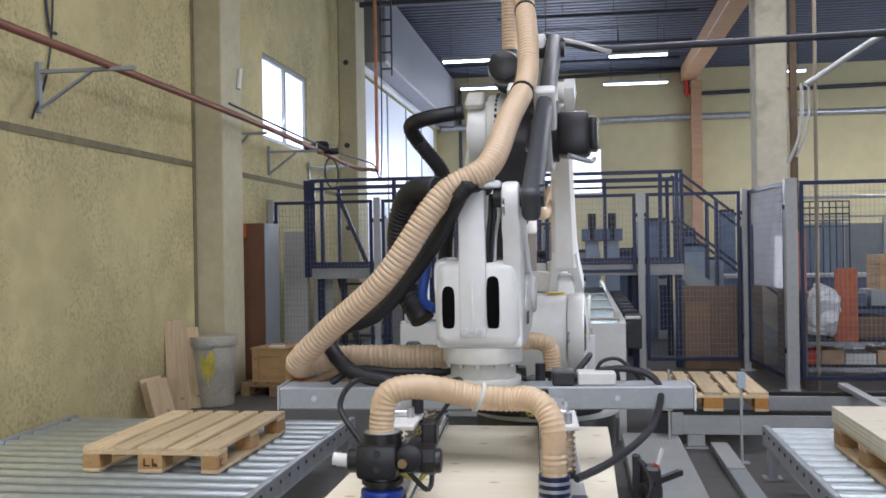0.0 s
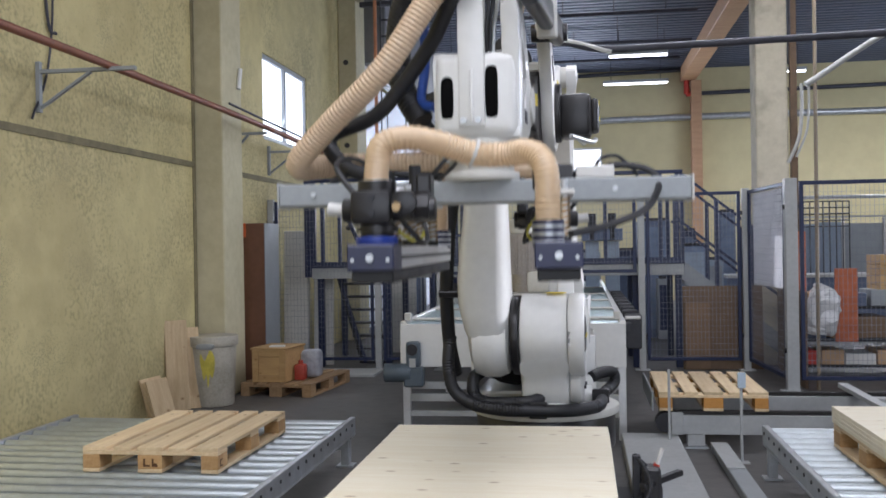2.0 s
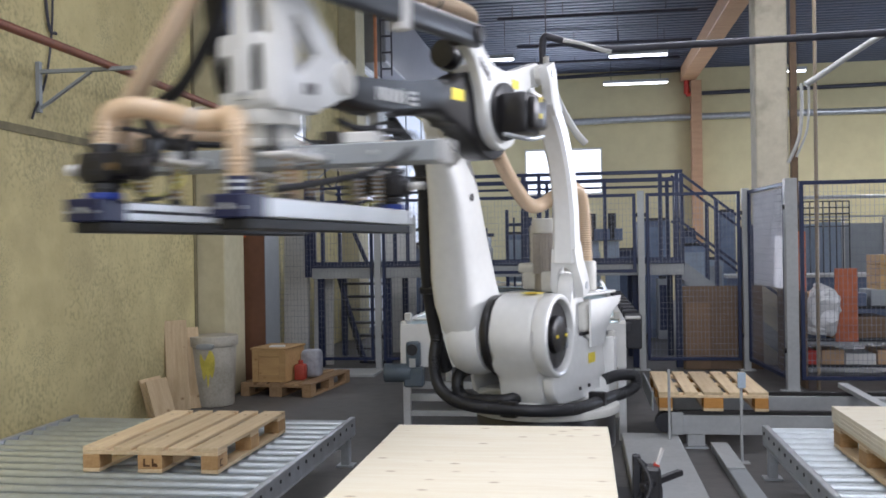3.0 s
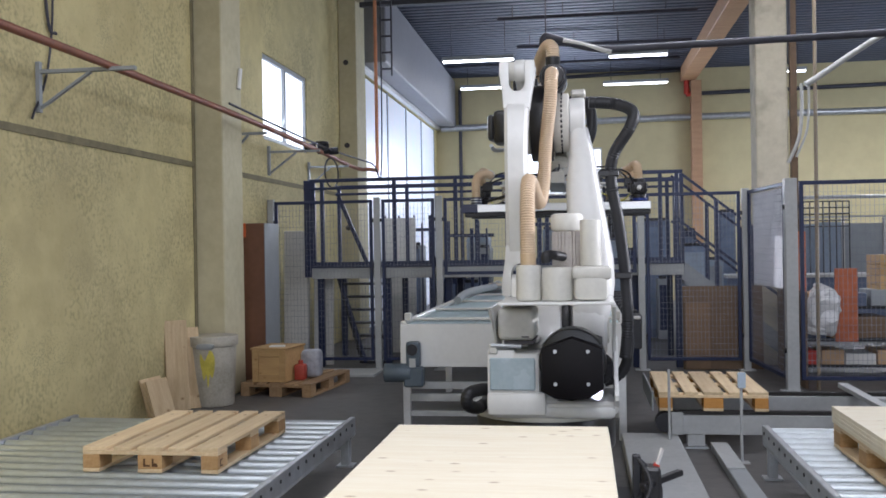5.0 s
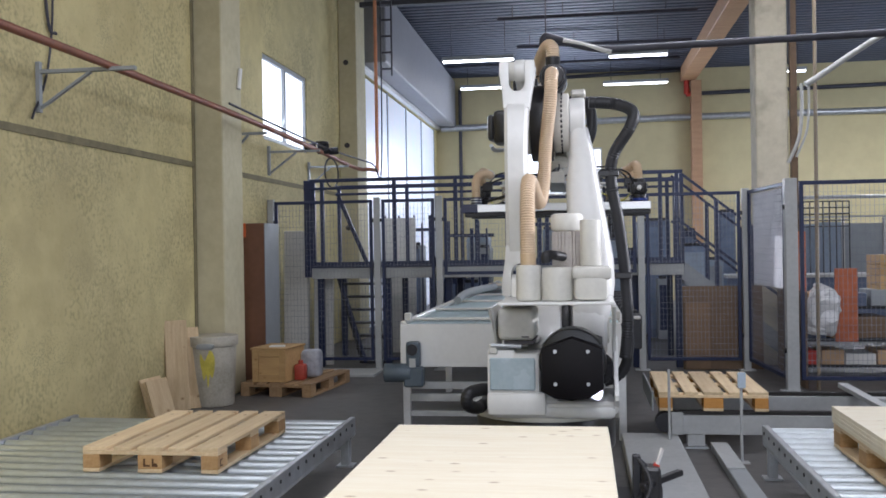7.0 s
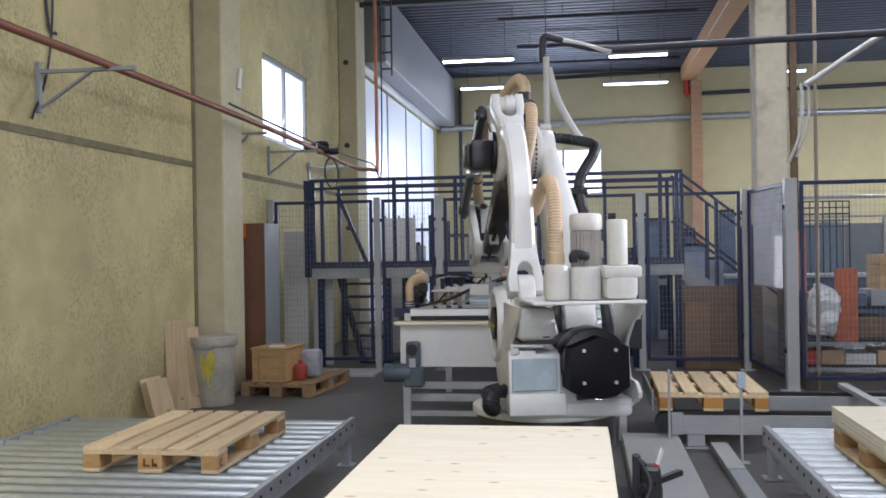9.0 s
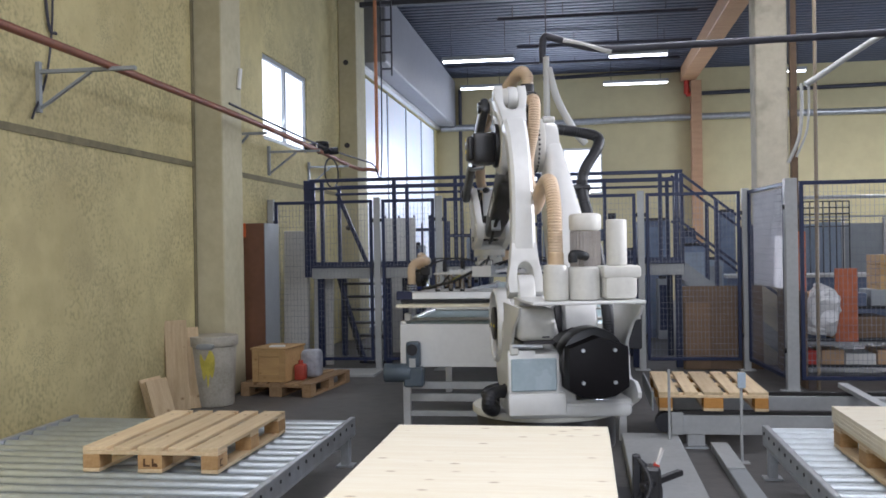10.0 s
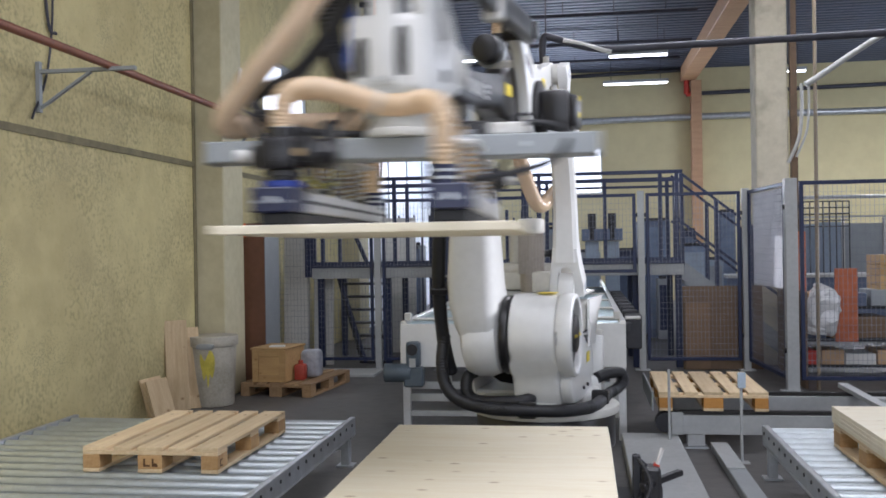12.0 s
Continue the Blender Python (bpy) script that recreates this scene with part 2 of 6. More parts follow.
def tube(points, r, bm=None, seg=12, rib=0.0, pitch=0.02, steps=10):
    """A bent round hose through points; rib: height of its rings."""
    path = smooth2([tuple(p) for p in points], steps, closed=False)
    if rib:
        fine = []
        for a, c in zip(path, path[1:]):
            n = max(1, round((c - a).length / (pitch / 2)))
            fine += [a.lerp(c, i / n) for i in range(n)]
        path = fine + [path[-1]]
    b = bmesh.new()
    rings, side = [], None
    for i, p in enumerate(path):
        d = (path[min(i + 1, len(path) - 1)] - path[max(i - 1, 0)]).normalized()
        if side is None:
            side = d.orthogonal().normalized()
        side = (side - d * side.dot(d)).normalized()
        up = d.cross(side)
        rr = r + (rib if i % 2 else 0)
        rings.append([b.verts.new(p + (side * math.cos(a) + up * math.sin(a)) * rr) for a in (2 * math.pi * k / seg for k in range(seg))])
    for u, v in zip(rings, rings[1:]):
        for k in range(seg):
            b.faces.new((u[k], u[(k + 1) % seg], v[(k + 1) % seg], v[k]))
    b.faces.new(rings[0]), b.faces.new(rings[-1])
    return join(bm, b)

# ---- the hall ----
WX, EX, SY, NY, TOP = -4.03, 13.0, -7.0, 27.1, 6.35
solid("ground", box(-60, 60, -60, 80, -0.3, -0.06), FLOOR, "bare ground round the hall", "ground", "structure")
solid("floor", box(WX - 0.3, EX + 0.3, SY - 0.3, NY + 0.3, -0.06, 0), FLOOR, "worn dark grey concrete hall floor", "floor", "structure")


def wall_along_y(name, x, t, y0, y1, holes, material, label):
    """A wall at x with openings (y0, y1, z0, z1)."""
    bm, y = bmesh.new(), y0
    for a, b, z0, z1 in sorted(holes):
        box(x - t, x, y, a, 0, TOP, bm=bm)
        if z0 > 0:
            box(x - t, x, a, b, 0, z0, bm=bm)
        box(x - t, x, a, b, z1, TOP, bm=bm)
        y = b
    box(x - t, x, y, y1, 0, TOP, bm=bm)
    return solid(name, bm, material, label, "wall", "structure")


def wall_along_x(name, y, t, x0, x1, holes, material, label):
    bm, x = bmesh.new(), x0
    for a, b, z0, z1 in sorted(holes):
        box(x, a, y, y + t, 0, TOP, bm=bm)
        if z0 > 0:
            box(a, b, y, y + t, 0, z0, bm=bm)
        box(a, b, y, y + t, z1, TOP, bm=bm)
        x = b
    box(x, x1, y, y + t, 0, TOP, bm=bm)
    return solid(name, bm, material, label, "wall", "structure")


wall_w = wall_along_y("wall_west", WX, 0.3, SY, NY, [(11.9, 13.9, 2.98, 4.1), (17.9, 26.6, 0.0, 4.85)], PLASTER,
                      "rough yellow-green painted plaster wall panels")
# wall out of view; openings placed so sun strikes robot, sheet and far floor
wall_along_y("wall_east", EX + 0.3, 0.3, SY, NY, [(0.6, 6.8, 2.2, 5.4), (7.1, 9.3, 4.0, 5.6), (12.2, 13.2, 3.4, 4.1), (13.5, 22.0, 3.2, 5.6), (22.3, 24.2, 2.35, 2.75)], PLASTER_BACK, "unseen yellowish plastered hall wall, openings added to steer sunlight")
wall_along_x("wall_north", NY, 0.3, WX - 0.3, EX + 0.3, [(-1.55, 0.6, 2.95, 4.26)], PLASTER_BACK,
             "yellowish plastered far wall with window openings")
# end wall behind the camera; its window openings are made up
wall_along_x("wall_south", SY - 0.3, 0.3, WX - 0.3, EX + 0.3, [(-3.2, 5.5, 0.3, 5.6), (7.0, 12, 1.0, 5.0)], PLASTER_BACK,
             "unseen plastered end wall, window band added for fill light")

# joints between the wall panels
bm = box(WX, WX + 0.012, SY, 9.6, 2.43, 2.49)
box(WX, WX + 0.012, 10.25, 15.8, 2.43, 2.49, bm=bm)
box(WX, WX + 0.012, 9.59, 9.655, 0.3, TOP, bm=bm)
solid("trim_joint", bm, GROOVE, "dark horizontal joint line between wall panels", "trim", "structure")

# dust and crumbs along the foot of the wall
bm = bmesh.new()
random.seed(8)
for i in range(260):
    y, w = random.uniform(1.5, 9.6), random.uniform(0.01, 0.035)
    x = WX + 0.02 + abs(random.gauss(0, 0.05))
    box(x, x + w, y, y + w * random.uniform(0.6, 2.0), 0, w * 0.4, bm=bm)
solid("dust", bm, GROOVE, "grey dust and crumbs along the wall foot", "dust", "stuff")

# pilasters of the left wall
solid("pilaster_1", box(WX + 0.002, -3.72, 9.66, 10.25, 0, TOP, 0.012), CONCRETE_PALE, "grey concrete wall pilaster with dirty edges", "pilaster", "structure")
solid("pilaster_2", box(WX + 0.002, -3.72, 15.85, 16.5, 0, TOP, 0.012), CONCRETE_PALE, "grey concrete pilaster with bolt holes", "pilaster", "structure")
bm = bmesh.new()
for z in (1.9, 3.3, 4.7):
    rod((-3.9, 15.83, z), (-3.9, 15.86, z), 0.045, bm)
solid("trim_bolt_holes", bm, INK, "dark round bolt holes in a concrete pilaster", "trim", "structure")

# ceiling: trapezoid sheet in ribs across the hall
bm = bmesh.new()
ribs, pitch = [], 0.25
y = SY
while y < NY:
    ribs += [(y, TOP), (y + 0.12, TOP), (y + 0.15, TOP + 0.09), (y + 0.22, TOP + 0.09)]
    y += pitch
lo = [bm.verts.new((WX - 0.3, y, z)) for y, z in ribs]
hi = [bm.verts.new((EX + 0.3, y, z)) for y, z in ribs]
for i in range(len(ribs) - 1):
    bm.faces.new((lo[i], lo[i + 1], hi[i + 1], hi[i]))
solid("ceiling", bm, DECK, "blue-grey corrugated steel roof deck", "ceiling", "structure", smooth=False)
solid("roof", box(WX - 0.3, EX + 0.3, SY - 0.3, NY + 0.3, TOP + 0.12, TOP + 0.3), DECK, "flat hall roof above the steel deck", "roof", "structure")

# window panes and frames
# panes are opaque and emit light in place of the daylight outside
GLASS = mat("glowing_daylight_pane", (0.95, 0.97, 1.0), 0.4, var=0.0, emit=2.6)
GLASS_DIM = mat("glowing_dim_pane", (0.80, 0.80, 0.74), 0.4, var=0.1, scale=3, emit=0.55)


def window_y(name, x, y0, y1, z0, z1, n, glass):
    w = thing(name, pose(x, y0, z0), "white framed window with panes emitting overexposed daylight", "window", kind="structure")
    bm = bmesh.new()
    L, H = y1 - y0, z1 - z0
    for a in range(n + 1):
        c = L * a / n
        box(-0.1, -0.02, max(0, c - 0.04), min(L, c + 0.04), 0, H, bm=bm)
    box(-0.099, -0.021, 0.001, L - 0.001, 0, 0.06, bm=bm), box(-0.099, -0.021, 0.001, L - 0.001, H - 0.06, H, bm=bm)
    part("window_frame", bm, GREYPAINT, w)
    for a in range(n):
        part("pane", box(-0.07, -0.06, L * a / n + 0.03, L * (a + 1) / n - 0.03, 0.04, H - 0.04), glass, w)
    return w


window_y("window_1", WX, 11.9, 13.9, 2.98, 4.1, 2, GLASS)


def window_x(name, y, x0, x1, z0, z1, n, glass, bar=0.04):
    w = thing(name, pose(x0, y, z0), "window with bright daylight panes in the far wall", "window", kind="structure")
    bm = bmesh.new()
    L, H = x1 - x0, z1 - z0
    for a in range(n + 1):
        c = L * a / n
        box(max(0, c - bar), min(L, c + bar), 0.05, 0.12, 0, H, bm=bm)
    box(0.001, L - 0.001, 0.051, 0.119, 0, 0.06, bm=bm), box(0.001, L - 0.001, 0.051, 0.119, H - 0.06, H, bm=bm)
    part("window_frame", bm, SHEETWHITE, w)
    for a in range(n):
        part("pane", box(L * a / n + 0.03, L * (a + 1) / n - 0.03, 0.08, 0.09, 0.04, H - 0.04), glass, w)


window_x("window_2", NY, -1.55, 0.6, 2.95, 4.26, 2, GLASS)
# east windows out of view, added to hold back sun and brighten the hall
window_y("window_3", EX + 0.2, 0.6, 6.8, 2.2, 5.4, 6, GLASS_DIM)
window_y("window_4", EX + 0.2, 13.5, 22.0, 3.2, 5.6, 8, GLASS_DIM)
area_lamp("daylight_north_window", look((-0.47, NY - 0.05, 3.6), (-0.47, 10, 2.0)), 2.1, 1.3, 420, (0.92, 0.96, 1.0))

# sliding door of frosted sheets with its housing
door = thing("door_1", pose(WX, 17.9, 0), "tall translucent sliding door, daylight glow emitted by its sheets", "door", kind="structure")
# opaque sheets; their emission stands in for daylight shining through
GLASS_DOOR = mat("glowing_door_sheet", (0.80, 0.85, 0.97), 0.4, var=0.10, scale=0.5, emit=0.2)
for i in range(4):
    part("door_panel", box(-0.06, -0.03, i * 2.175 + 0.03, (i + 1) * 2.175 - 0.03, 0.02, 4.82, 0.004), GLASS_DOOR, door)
bm = bmesh.new()
for i in range(5):
    box(-0.08, -0.01, max(0, i * 2.175 - 0.04), min(8.7, i * 2.175 + 0.04), 0, 4.85, bm=bm)
part("door_frame", bm, GREYPAINT, door)
solid("door_housing", box(WX + 0.003, WX + 0.55, 17.2, 27.0, 4.95, TOP - 0.1, 0.02), mat("housing_grey", (0.27, 0.275, 0.30), 0.45, var=0.12, scale=1.2), "dull grey sheet metal door housing high on the wall", "door housing", "structure")
solid("door_rail", box(WX + 0.003, WX + 0.12, 16.6, 27.0, 4.86, 4.945, 0.01), ALU, "aluminium sliding door rail", "door rail", "structure")
area_lamp("daylight_door", look((WX + 0.06, 22.2, 2.5), (4, 21.0, 1.5)), 8.4, 4.6, 40, (0.86, 0.93, 1.0))
area_lamp("daylight_window", look((WX + 0.04, 12.9, 3.55), (2, 11.5, 1.5)), 1.8, 1.0, 60, (0.92, 0.96, 1.0))
# fill lamp at an unseen tall window band, added behind the camera
area_lamp("daylight_south_band", look((1.2, SY + 0.05, 3.0), (1.0, 8, 1.6)), 8.4, 5.0, 450, (1.0, 0.985, 0.95))

# roof trusses, timber beam and columns
for y in (10.5, 16.2):
    t = thing("roof_truss", pose(0, y, TOP), "dark steel lattice roof truss", "truss", "roof trusses", "structure")
    bm = beam((WX, 0, -0.05), (EX, 0, -0.05), 0.1, 0.08)
    beam((WX, 0, -0.6), (EX, 0, -0.6), 0.09, 0.08, bm)
    part("chord", bm, TRUSS, t)
    bm, x, up = bmesh.new(), WX + 0.1, True
    while x < EX - 0.9:
        beam((x, 0, -0.6 if up else -0.05), (x + 0.8, 0, -0.05 if up else -0.6), 0.04, 0.04, bm)
        x, up = x + 0.8, not up
    part("lattice", bm, TRUSS, t)
solid("timber_beam", box(2.74, 3.14, 13.2, NY, 5.98, 6.34, 0.01), GLULAM, "laminated timber roof beam", "beam", "structure")
solid("timber_column", box(3.0, 3.28, NY - 0.35, NY - 0.02, 0, 5.97, 0.01), GLULAM, "timber wall column", "column", "structure")
solid("concrete_column", box(2.19, 2.58, 12.5, 12.9, 0, TOP, 0.015), CONCRETE, "stained square concrete column", "column", "structure")
solid("steel_upright", box(2.6, 2.68, 12.45, 12.53, 0, TOP), mat("brown_steel", (0.13, 0.085, 0.05), 0.6, 0.3, var=0.3), "rusty brown steel upright beside the column", "upright", "structure")

# thin sprinkler rails under the deck
for x0, x1, y, z in ((-1.6, 2.3, 19.2, 6.1), (-1.4, 2.5, 22.0, 6.1), (-3.4, 2.5, 24.6, 6.2)):
    bm = rod((x0, y, z), (x1, y, z), 0.035)
    for k in range(4):
        rod((x0 + 0.3 + k * 1.0, y, z), (x0 + 0.3 + k * 1.0, y, TOP + 0.02), 0.01, bm, 6)
    solid("sprinkler_pipe", bm, TRUSS, "thin dark sprinkler pipe under the roof deck", "pipe", "structure")

# pipes along the far wall and the ceiling
bm = tube([(-3.9, NY - 0.12, 4.9), (3, NY - 0.12, 5.0), (EX, NY - 0.12, 5.0)], 0.09, steps=4)
solid("wall_duct", bm, STEEL, "grey cable duct along the far wall", "duct", "structure")
bm = rod((2.9, NY - 0.2, 5.62), (EX, NY - 0.2, 5.75), 0.055)
rod((2.9, NY - 0.2, 5.62), (2.9, NY - 0.2, 6.28), 0.055, bm)
rod((2.9, NY - 0.2, 6.28), (-1.0, NY - 0.2, 6.2), 0.05, bm)
solid("heating_pipe", bm, TRUSS, "dark heating pipe on the far wall", "pipe", "structure")
bm = rod((2.9, NY - 0.2, 5.62), (2.9, NY - 0.2, 6.0), 0.075)
rod((2.88, NY - 0.2, 5.62), (3.1, NY - 0.2, 5.63), 0.075, bm)
solid("pipe_elbow", bm, RED, "red pipe elbow", "pipe", "structure")
solid("far_riser", rod((-3.35, NY - 0.1, 0), (-3.35, NY - 0.1, 6.0), 0.05), TRUSS, "thin dark riser pipe on the far wall", "pipe", "structure")


def tube_light(x0, x1, y, z):
    w = thing("ceiling_light", pose(x0, y, z), "lit fluorescent tube fitting hanging under the roof", "ceiling light", "ceiling lights")
    L = x1 - x0
    part("housing", box(0, L, -0.08, 0.08, 0.03, 0.11, 0.01), PALEGREY, w)
    part("tube", box(0.02, L - 0.02, -0.07, 0.07, 0.0, 0.028, 0.008), TUBEGLOW, w)
    for x in (0.2, L - 0.2):
        part("hanger", rod((x, 0, 0.1), (x, 0, TOP - z), 0.008, seg=6), TRUSS, w)


# fittings at y under 10 are added overhead, out of view
for x0, x1, y, z in ((-2.9, -1.35, 20.4, 5.5), (-3.15, -1.9, 25.5, 5.75), (0.62, 2.28, 25.4, 5.7), (0.62, 1.85, 20.6, 5.5), (4.6, 5.5, 24.5, 5.7), (8.0, 9.4, 22.0, 5.6), (6.0, 7.4, 14.0, 5.6),
                     (-2.2, -0.8, 3.0, 5.8), (1.2, 2.6, 3.0, 5.8), (4.6, 6.0, 8.0, 5.8), (-2.2, -0.8, -2.0, 5.8), (1.2, 2.6, -2.0, 5.8)):
    tube_light(x0, x1, y, z)
# fill lamps added at the unseen east windows: robot's side, then far hall
area_lamp("daylight_east_band", look((EX - 0.02, 3.7, 3.8), (0, 6.0, 1.5)), 6.0, 3.0, 520, (0.97, 0.97, 1.0))
area_lamp("daylight_far_band", look((EX - 0.02, 17.75, 4.4), (2, 17.0, 1.8)), 8.3, 2.3, 1000, (0.86, 0.93, 1.0))
# front and middle area lamps are broad overhead fill, no single fitting
area_lamp("tube_light_front", pose(0.2, 0.6, 5.7), 5.0, 5.2, 520, (1.0, 0.96, 0.9))
area_lamp("tube_light_mid", pose(2.0, 9.5, 5.7), 5.0, 0.5, 260, (1.0, 0.96, 0.9))
area_lamp("tube_light_far", pose(1.0, 20.5, 5.4), 7.0, 0.5, 65, (1.0, 0.96, 0.9))
area_lamp("tube_light_east", pose(7.6, 22.0, 5.55), 4.0, 0.4, 480, (1.0, 0.96, 0.9))

# ---- the robot ----
BX, BY = -0.224, 5.611
A1, H2, L1, L2 = 0.355, 1.064, 1.244, 1.389
TLX, TLZ, TRX, TRZ, ST = 0.384, 0.310, -0.450, 0.252, 0.127
WTX, WTZ, FX, FZ = 0.381, 0.322, 0.264, -0.180

PUMPGREY = mat("grey_brown_motor", (0.34, 0.31, 0.28), 0.4, 0.3, var=0.15)
robot = thing("palletizing_robot", pose(BX, BY, 0), "white palletizing robot arm with black forearm on a round pedestal", "robot")


def motor(p, q, r, bm=None):
    """A finned motor can from p to q."""
    p, q = Vector(p), Vector(q)
    bm = rod(p, q, r, bm, 20, bevel=r * 0.12)
    for i in range(5):
        c = p.lerp(q, 0.25 + 0.12 * i)
        rod(c, c + (q - p).normalized() * 0.012, r * 1.06, bm, 20)
    return bm


def bolts(centre, axis, r, n, size, bm=None):
    axis = Vector(axis).normalized()
    s = axis.orthogonal().normalized()
    u = axis.cross(s)
    bm = bm or bmesh.new()
    for i in range(n):
        a = 2 * math.pi * i / n
        p = Vector(centre) + (s * math.cos(a) + u * math.sin(a)) * r
        rod(p, p + axis * size, size * 0.9, bm, 6)
    return bm


def pedestal():
    bm = rod((0, 0, 0.03), (0, 0, 0.40), 0.37, seg=40, bevel=0.01)
    p = part("pedestal", bm, GREYCAST, robot, "dark grey steel pedestal")
    part("base_plate", box(-0.5, 0.5, -0.5, 0.5, 0, 0.03, 0.004), GREYCAST, p)
    part("slew_ring", rod((0, 0, 0.40), (0, 0, 0.592), 0.40, seg=48, bevel=0.012), BLACK, p, "black slewing ring")
    part("foot_bolt", bolts((0, 0, 0.03), (0, 0, 1), 0.45, 12, 0.02), STEEL, p)


def turret():
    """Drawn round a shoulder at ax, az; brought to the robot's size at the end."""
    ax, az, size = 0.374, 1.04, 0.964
    side = [(0.54, 1.185), (0.47, 1.25), (0.374, 1.275), (0.28, 1.25), (0.20, 1.17), (0.13, 1.09), (0.02, 1.02), (-0.20, 0.955), (-0.37, 0.945),
            (-0.41, 0.83), (-0.43, 0.70), (-0.40, 0.64), (0.0, 0.62), (0.38, 0.64), (0.47, 0.80), (0.575, 0.97), (0.585, 1.08)]
    t = part("turret", prism(smooth2(side, 4), -0.10, 0.17, 0.03), WHITE, robot, "white cast turret housing")
    # face plate with the round recess of the shoulder drive
    n = 40
    ring = []
    for i in range(n):
        a = 2 * math.pi * i / n
        ring.append((ax + 0.225 * math.cos(a), az + 0.235 * math.sin(a)))
    part("shoulder_ring", prism(ring, 0.168, 0.26, 0.018, hole=circle2(ax, az, 0.19, n, 0.20)), WHITE, t)
    skirt = [(0.18, 1.09), (0.02, 1.012), (-0.20, 0.948), (-0.365, 0.938), (-0.405, 0.80), (-0.42, 0.70), (-0.40, 0.655), (0.0, 0.64), (0.36, 0.655), (0.45, 0.80), (0.30, 0.86), (0.19, 0.95)]
    part("side_cover", prism(smooth2(skirt, 4), 0.168, 0.235, 0.02), WHITE, t)
    d = part("shoulder_drive", rod((ax, 0.165, az), (ax, 0.222, az), 0.186, seg=32), BLACK, t, "black shoulder gear drive in its recess")
    part("drive_motor", motor((ax + 0.02, 0.20, az + 0.01), (ax + 0.02, 0.262, az + 0.01), 0.10), BLACK, d)
    for dx in (-0.06, 0.07):
        part("warning_mark", box(ax + dx - 0.009, ax + dx + 0.009, 0.262, 0.267, az - 0.009, az + 0.009), YELLOW, d)
    part("cable_plug", box(ax - 0.13, ax - 0.11, 0.222, 0.25, az - 0.08, az + 0.03, 0.004), STEEL, d)
    # other cheek, between arm and housing
    part("gear_ring", rod((ax, -0.10, az), (ax, -0.145, az), 0.225, seg=40, bevel=0.01), BLACK, t, "black gear ring at the shoulder")
    part("turntable", rod((0, 0, 0.552), (0, 0, 0.60), 0.44, seg=48, bevel=0.01), WHITE_OLD, t, "white turntable flange")
    part("lower_deck", box(-0.40, 0.44, -0.36, 0.15, 0.598, 0.66, 0.02, seg=2), WHITE, t)
    bm = bolts((0.05, 0.236, 0.70), (0, 1, 0), 0.0, 1, 0.012)
    bolts((-0.1, 0.236, 0.70), (0, 1, 0), 0.0, 1, 0.012, bm)
    part("cover_bolt", bm, INK, t)
    part("warning_label", box(-0.22, -0.11, 0.236, 0.239, 0.83, 0.89), YELLOW, t, "yellow warning label")
    part("top_label", box(0.36, 0.45, 0.05, 0.155, 1.277, 1.280), YELLOW, t, "yellow warning label")
    part("type_plate", box(0.08, 0.14, 0.236, 0.239, 0.985, 1.03), LABELGREY, t)
    # rear: cabinet with a pale blue cover, white gear motor, big black motor
    part("rear_housing", box(-0.47, -0.02, 0.0, 0.165, 0.60, 0.95, 0.025, seg=2), WHITE, t)
    part("rear_cheek", box(-0.466, -0.40, 0.14, 0.295, 0.60, 0.965, 0.012, seg=2), WHITE, t)
    part("inspection_cover", box(-0.482, -0.468, 0.025, 0.28, 0.74, 0.92, 0.006), BLUEPANEL, t, "pale blue translucent cover")
    part("rear_apron", box(-0.478, -0.30, -0.03, 0.297, 0.60, 0.725, 0.015, seg=2), WHITE, t)
    part("rear_skirt", box(-0.455, -0.05, -0.41, 0.285, 0.578, 0.66, 0.03, seg=3), WHITE, t)
    g = part("gear_motor", box(-0.46, -0.10, 0.025, 0.235, 1.015, 1.195, 0.03, seg=3), WHITE_OLD, t, "white painted boxy gear motor cover")
    part("cover_slot", box(-0.464, -0.455, 0.06, 0.10, 1.032, 1.04), INK, g)
    # solid dark strip paints the shade of the gap below the cover
    part("shadow_gap", box(-0.45, -0.10, 0.03, 0.20, 0.995, 1.013), INK, g)
    part("clamp_bar", rod((-0.47, 0.27, 0.99), (-0.47, 0.10, 0.985), 0.012), STEEL, g)
    part("clamp_block", box(-0.475, -0.44, 0.235, 0.285, 0.94, 1.0, 0.006), WHITE_OLD, g)
    part("cover_seam", box(-0.30, -0.05, 0.02, 0.13, 0.985, 1.01, 0.004), WHITE_OLD, t)
    bm = prism([(-0.179, 1.045), (-0.345, 0.99), (-0.349, 0.77), (-0.27, 0.72), (-0.179, 0.705), (-0.09, 0.715), (-0.012, 0.755), (-0.016, 0.985)], -0.05, 0.62, 0.012)
    bmesh.ops.rotate(bm, verts=bm.verts, cent=(0, 0, 0), matrix=Matrix.Rotation(math.pi / 2, 3, "Z"))
    m = part("main_motor", bm, mat("gloss_black_cast", (0.005, 0.004, 0.005), 0.5, var=0.3, scale=5, spec=0.2), t, "large black angular drive motor")
    part("motor_band", rod((-0.30, -0.18, 0.90), (-0.50, -0.18, 0.90), 0.185, seg=36, bevel=0.01), BLACK, m)
    part("motor_bolt", bolts((-0.62, -0.179, 0.885), (-1, 0, 0), 0.124, 4, 0.012), STEEL, m)
    part("motor_cradle", prism(smooth2([(-0.30, 1.0), (-0.05, 1.0), (0.12, 0.95), (0.12, 0.66), (-0.30, 0.62), (-0.56, 0.70), (-0.50, 0.78), (-0.35, 0.80)], 3), -0.43, -0.405, 0.006), WHITE, t)
    part("motor_tray", box(-0.45, 0.10, -0.42, -0.02, 0.63, 0.675, 0.015), WHITE, t)
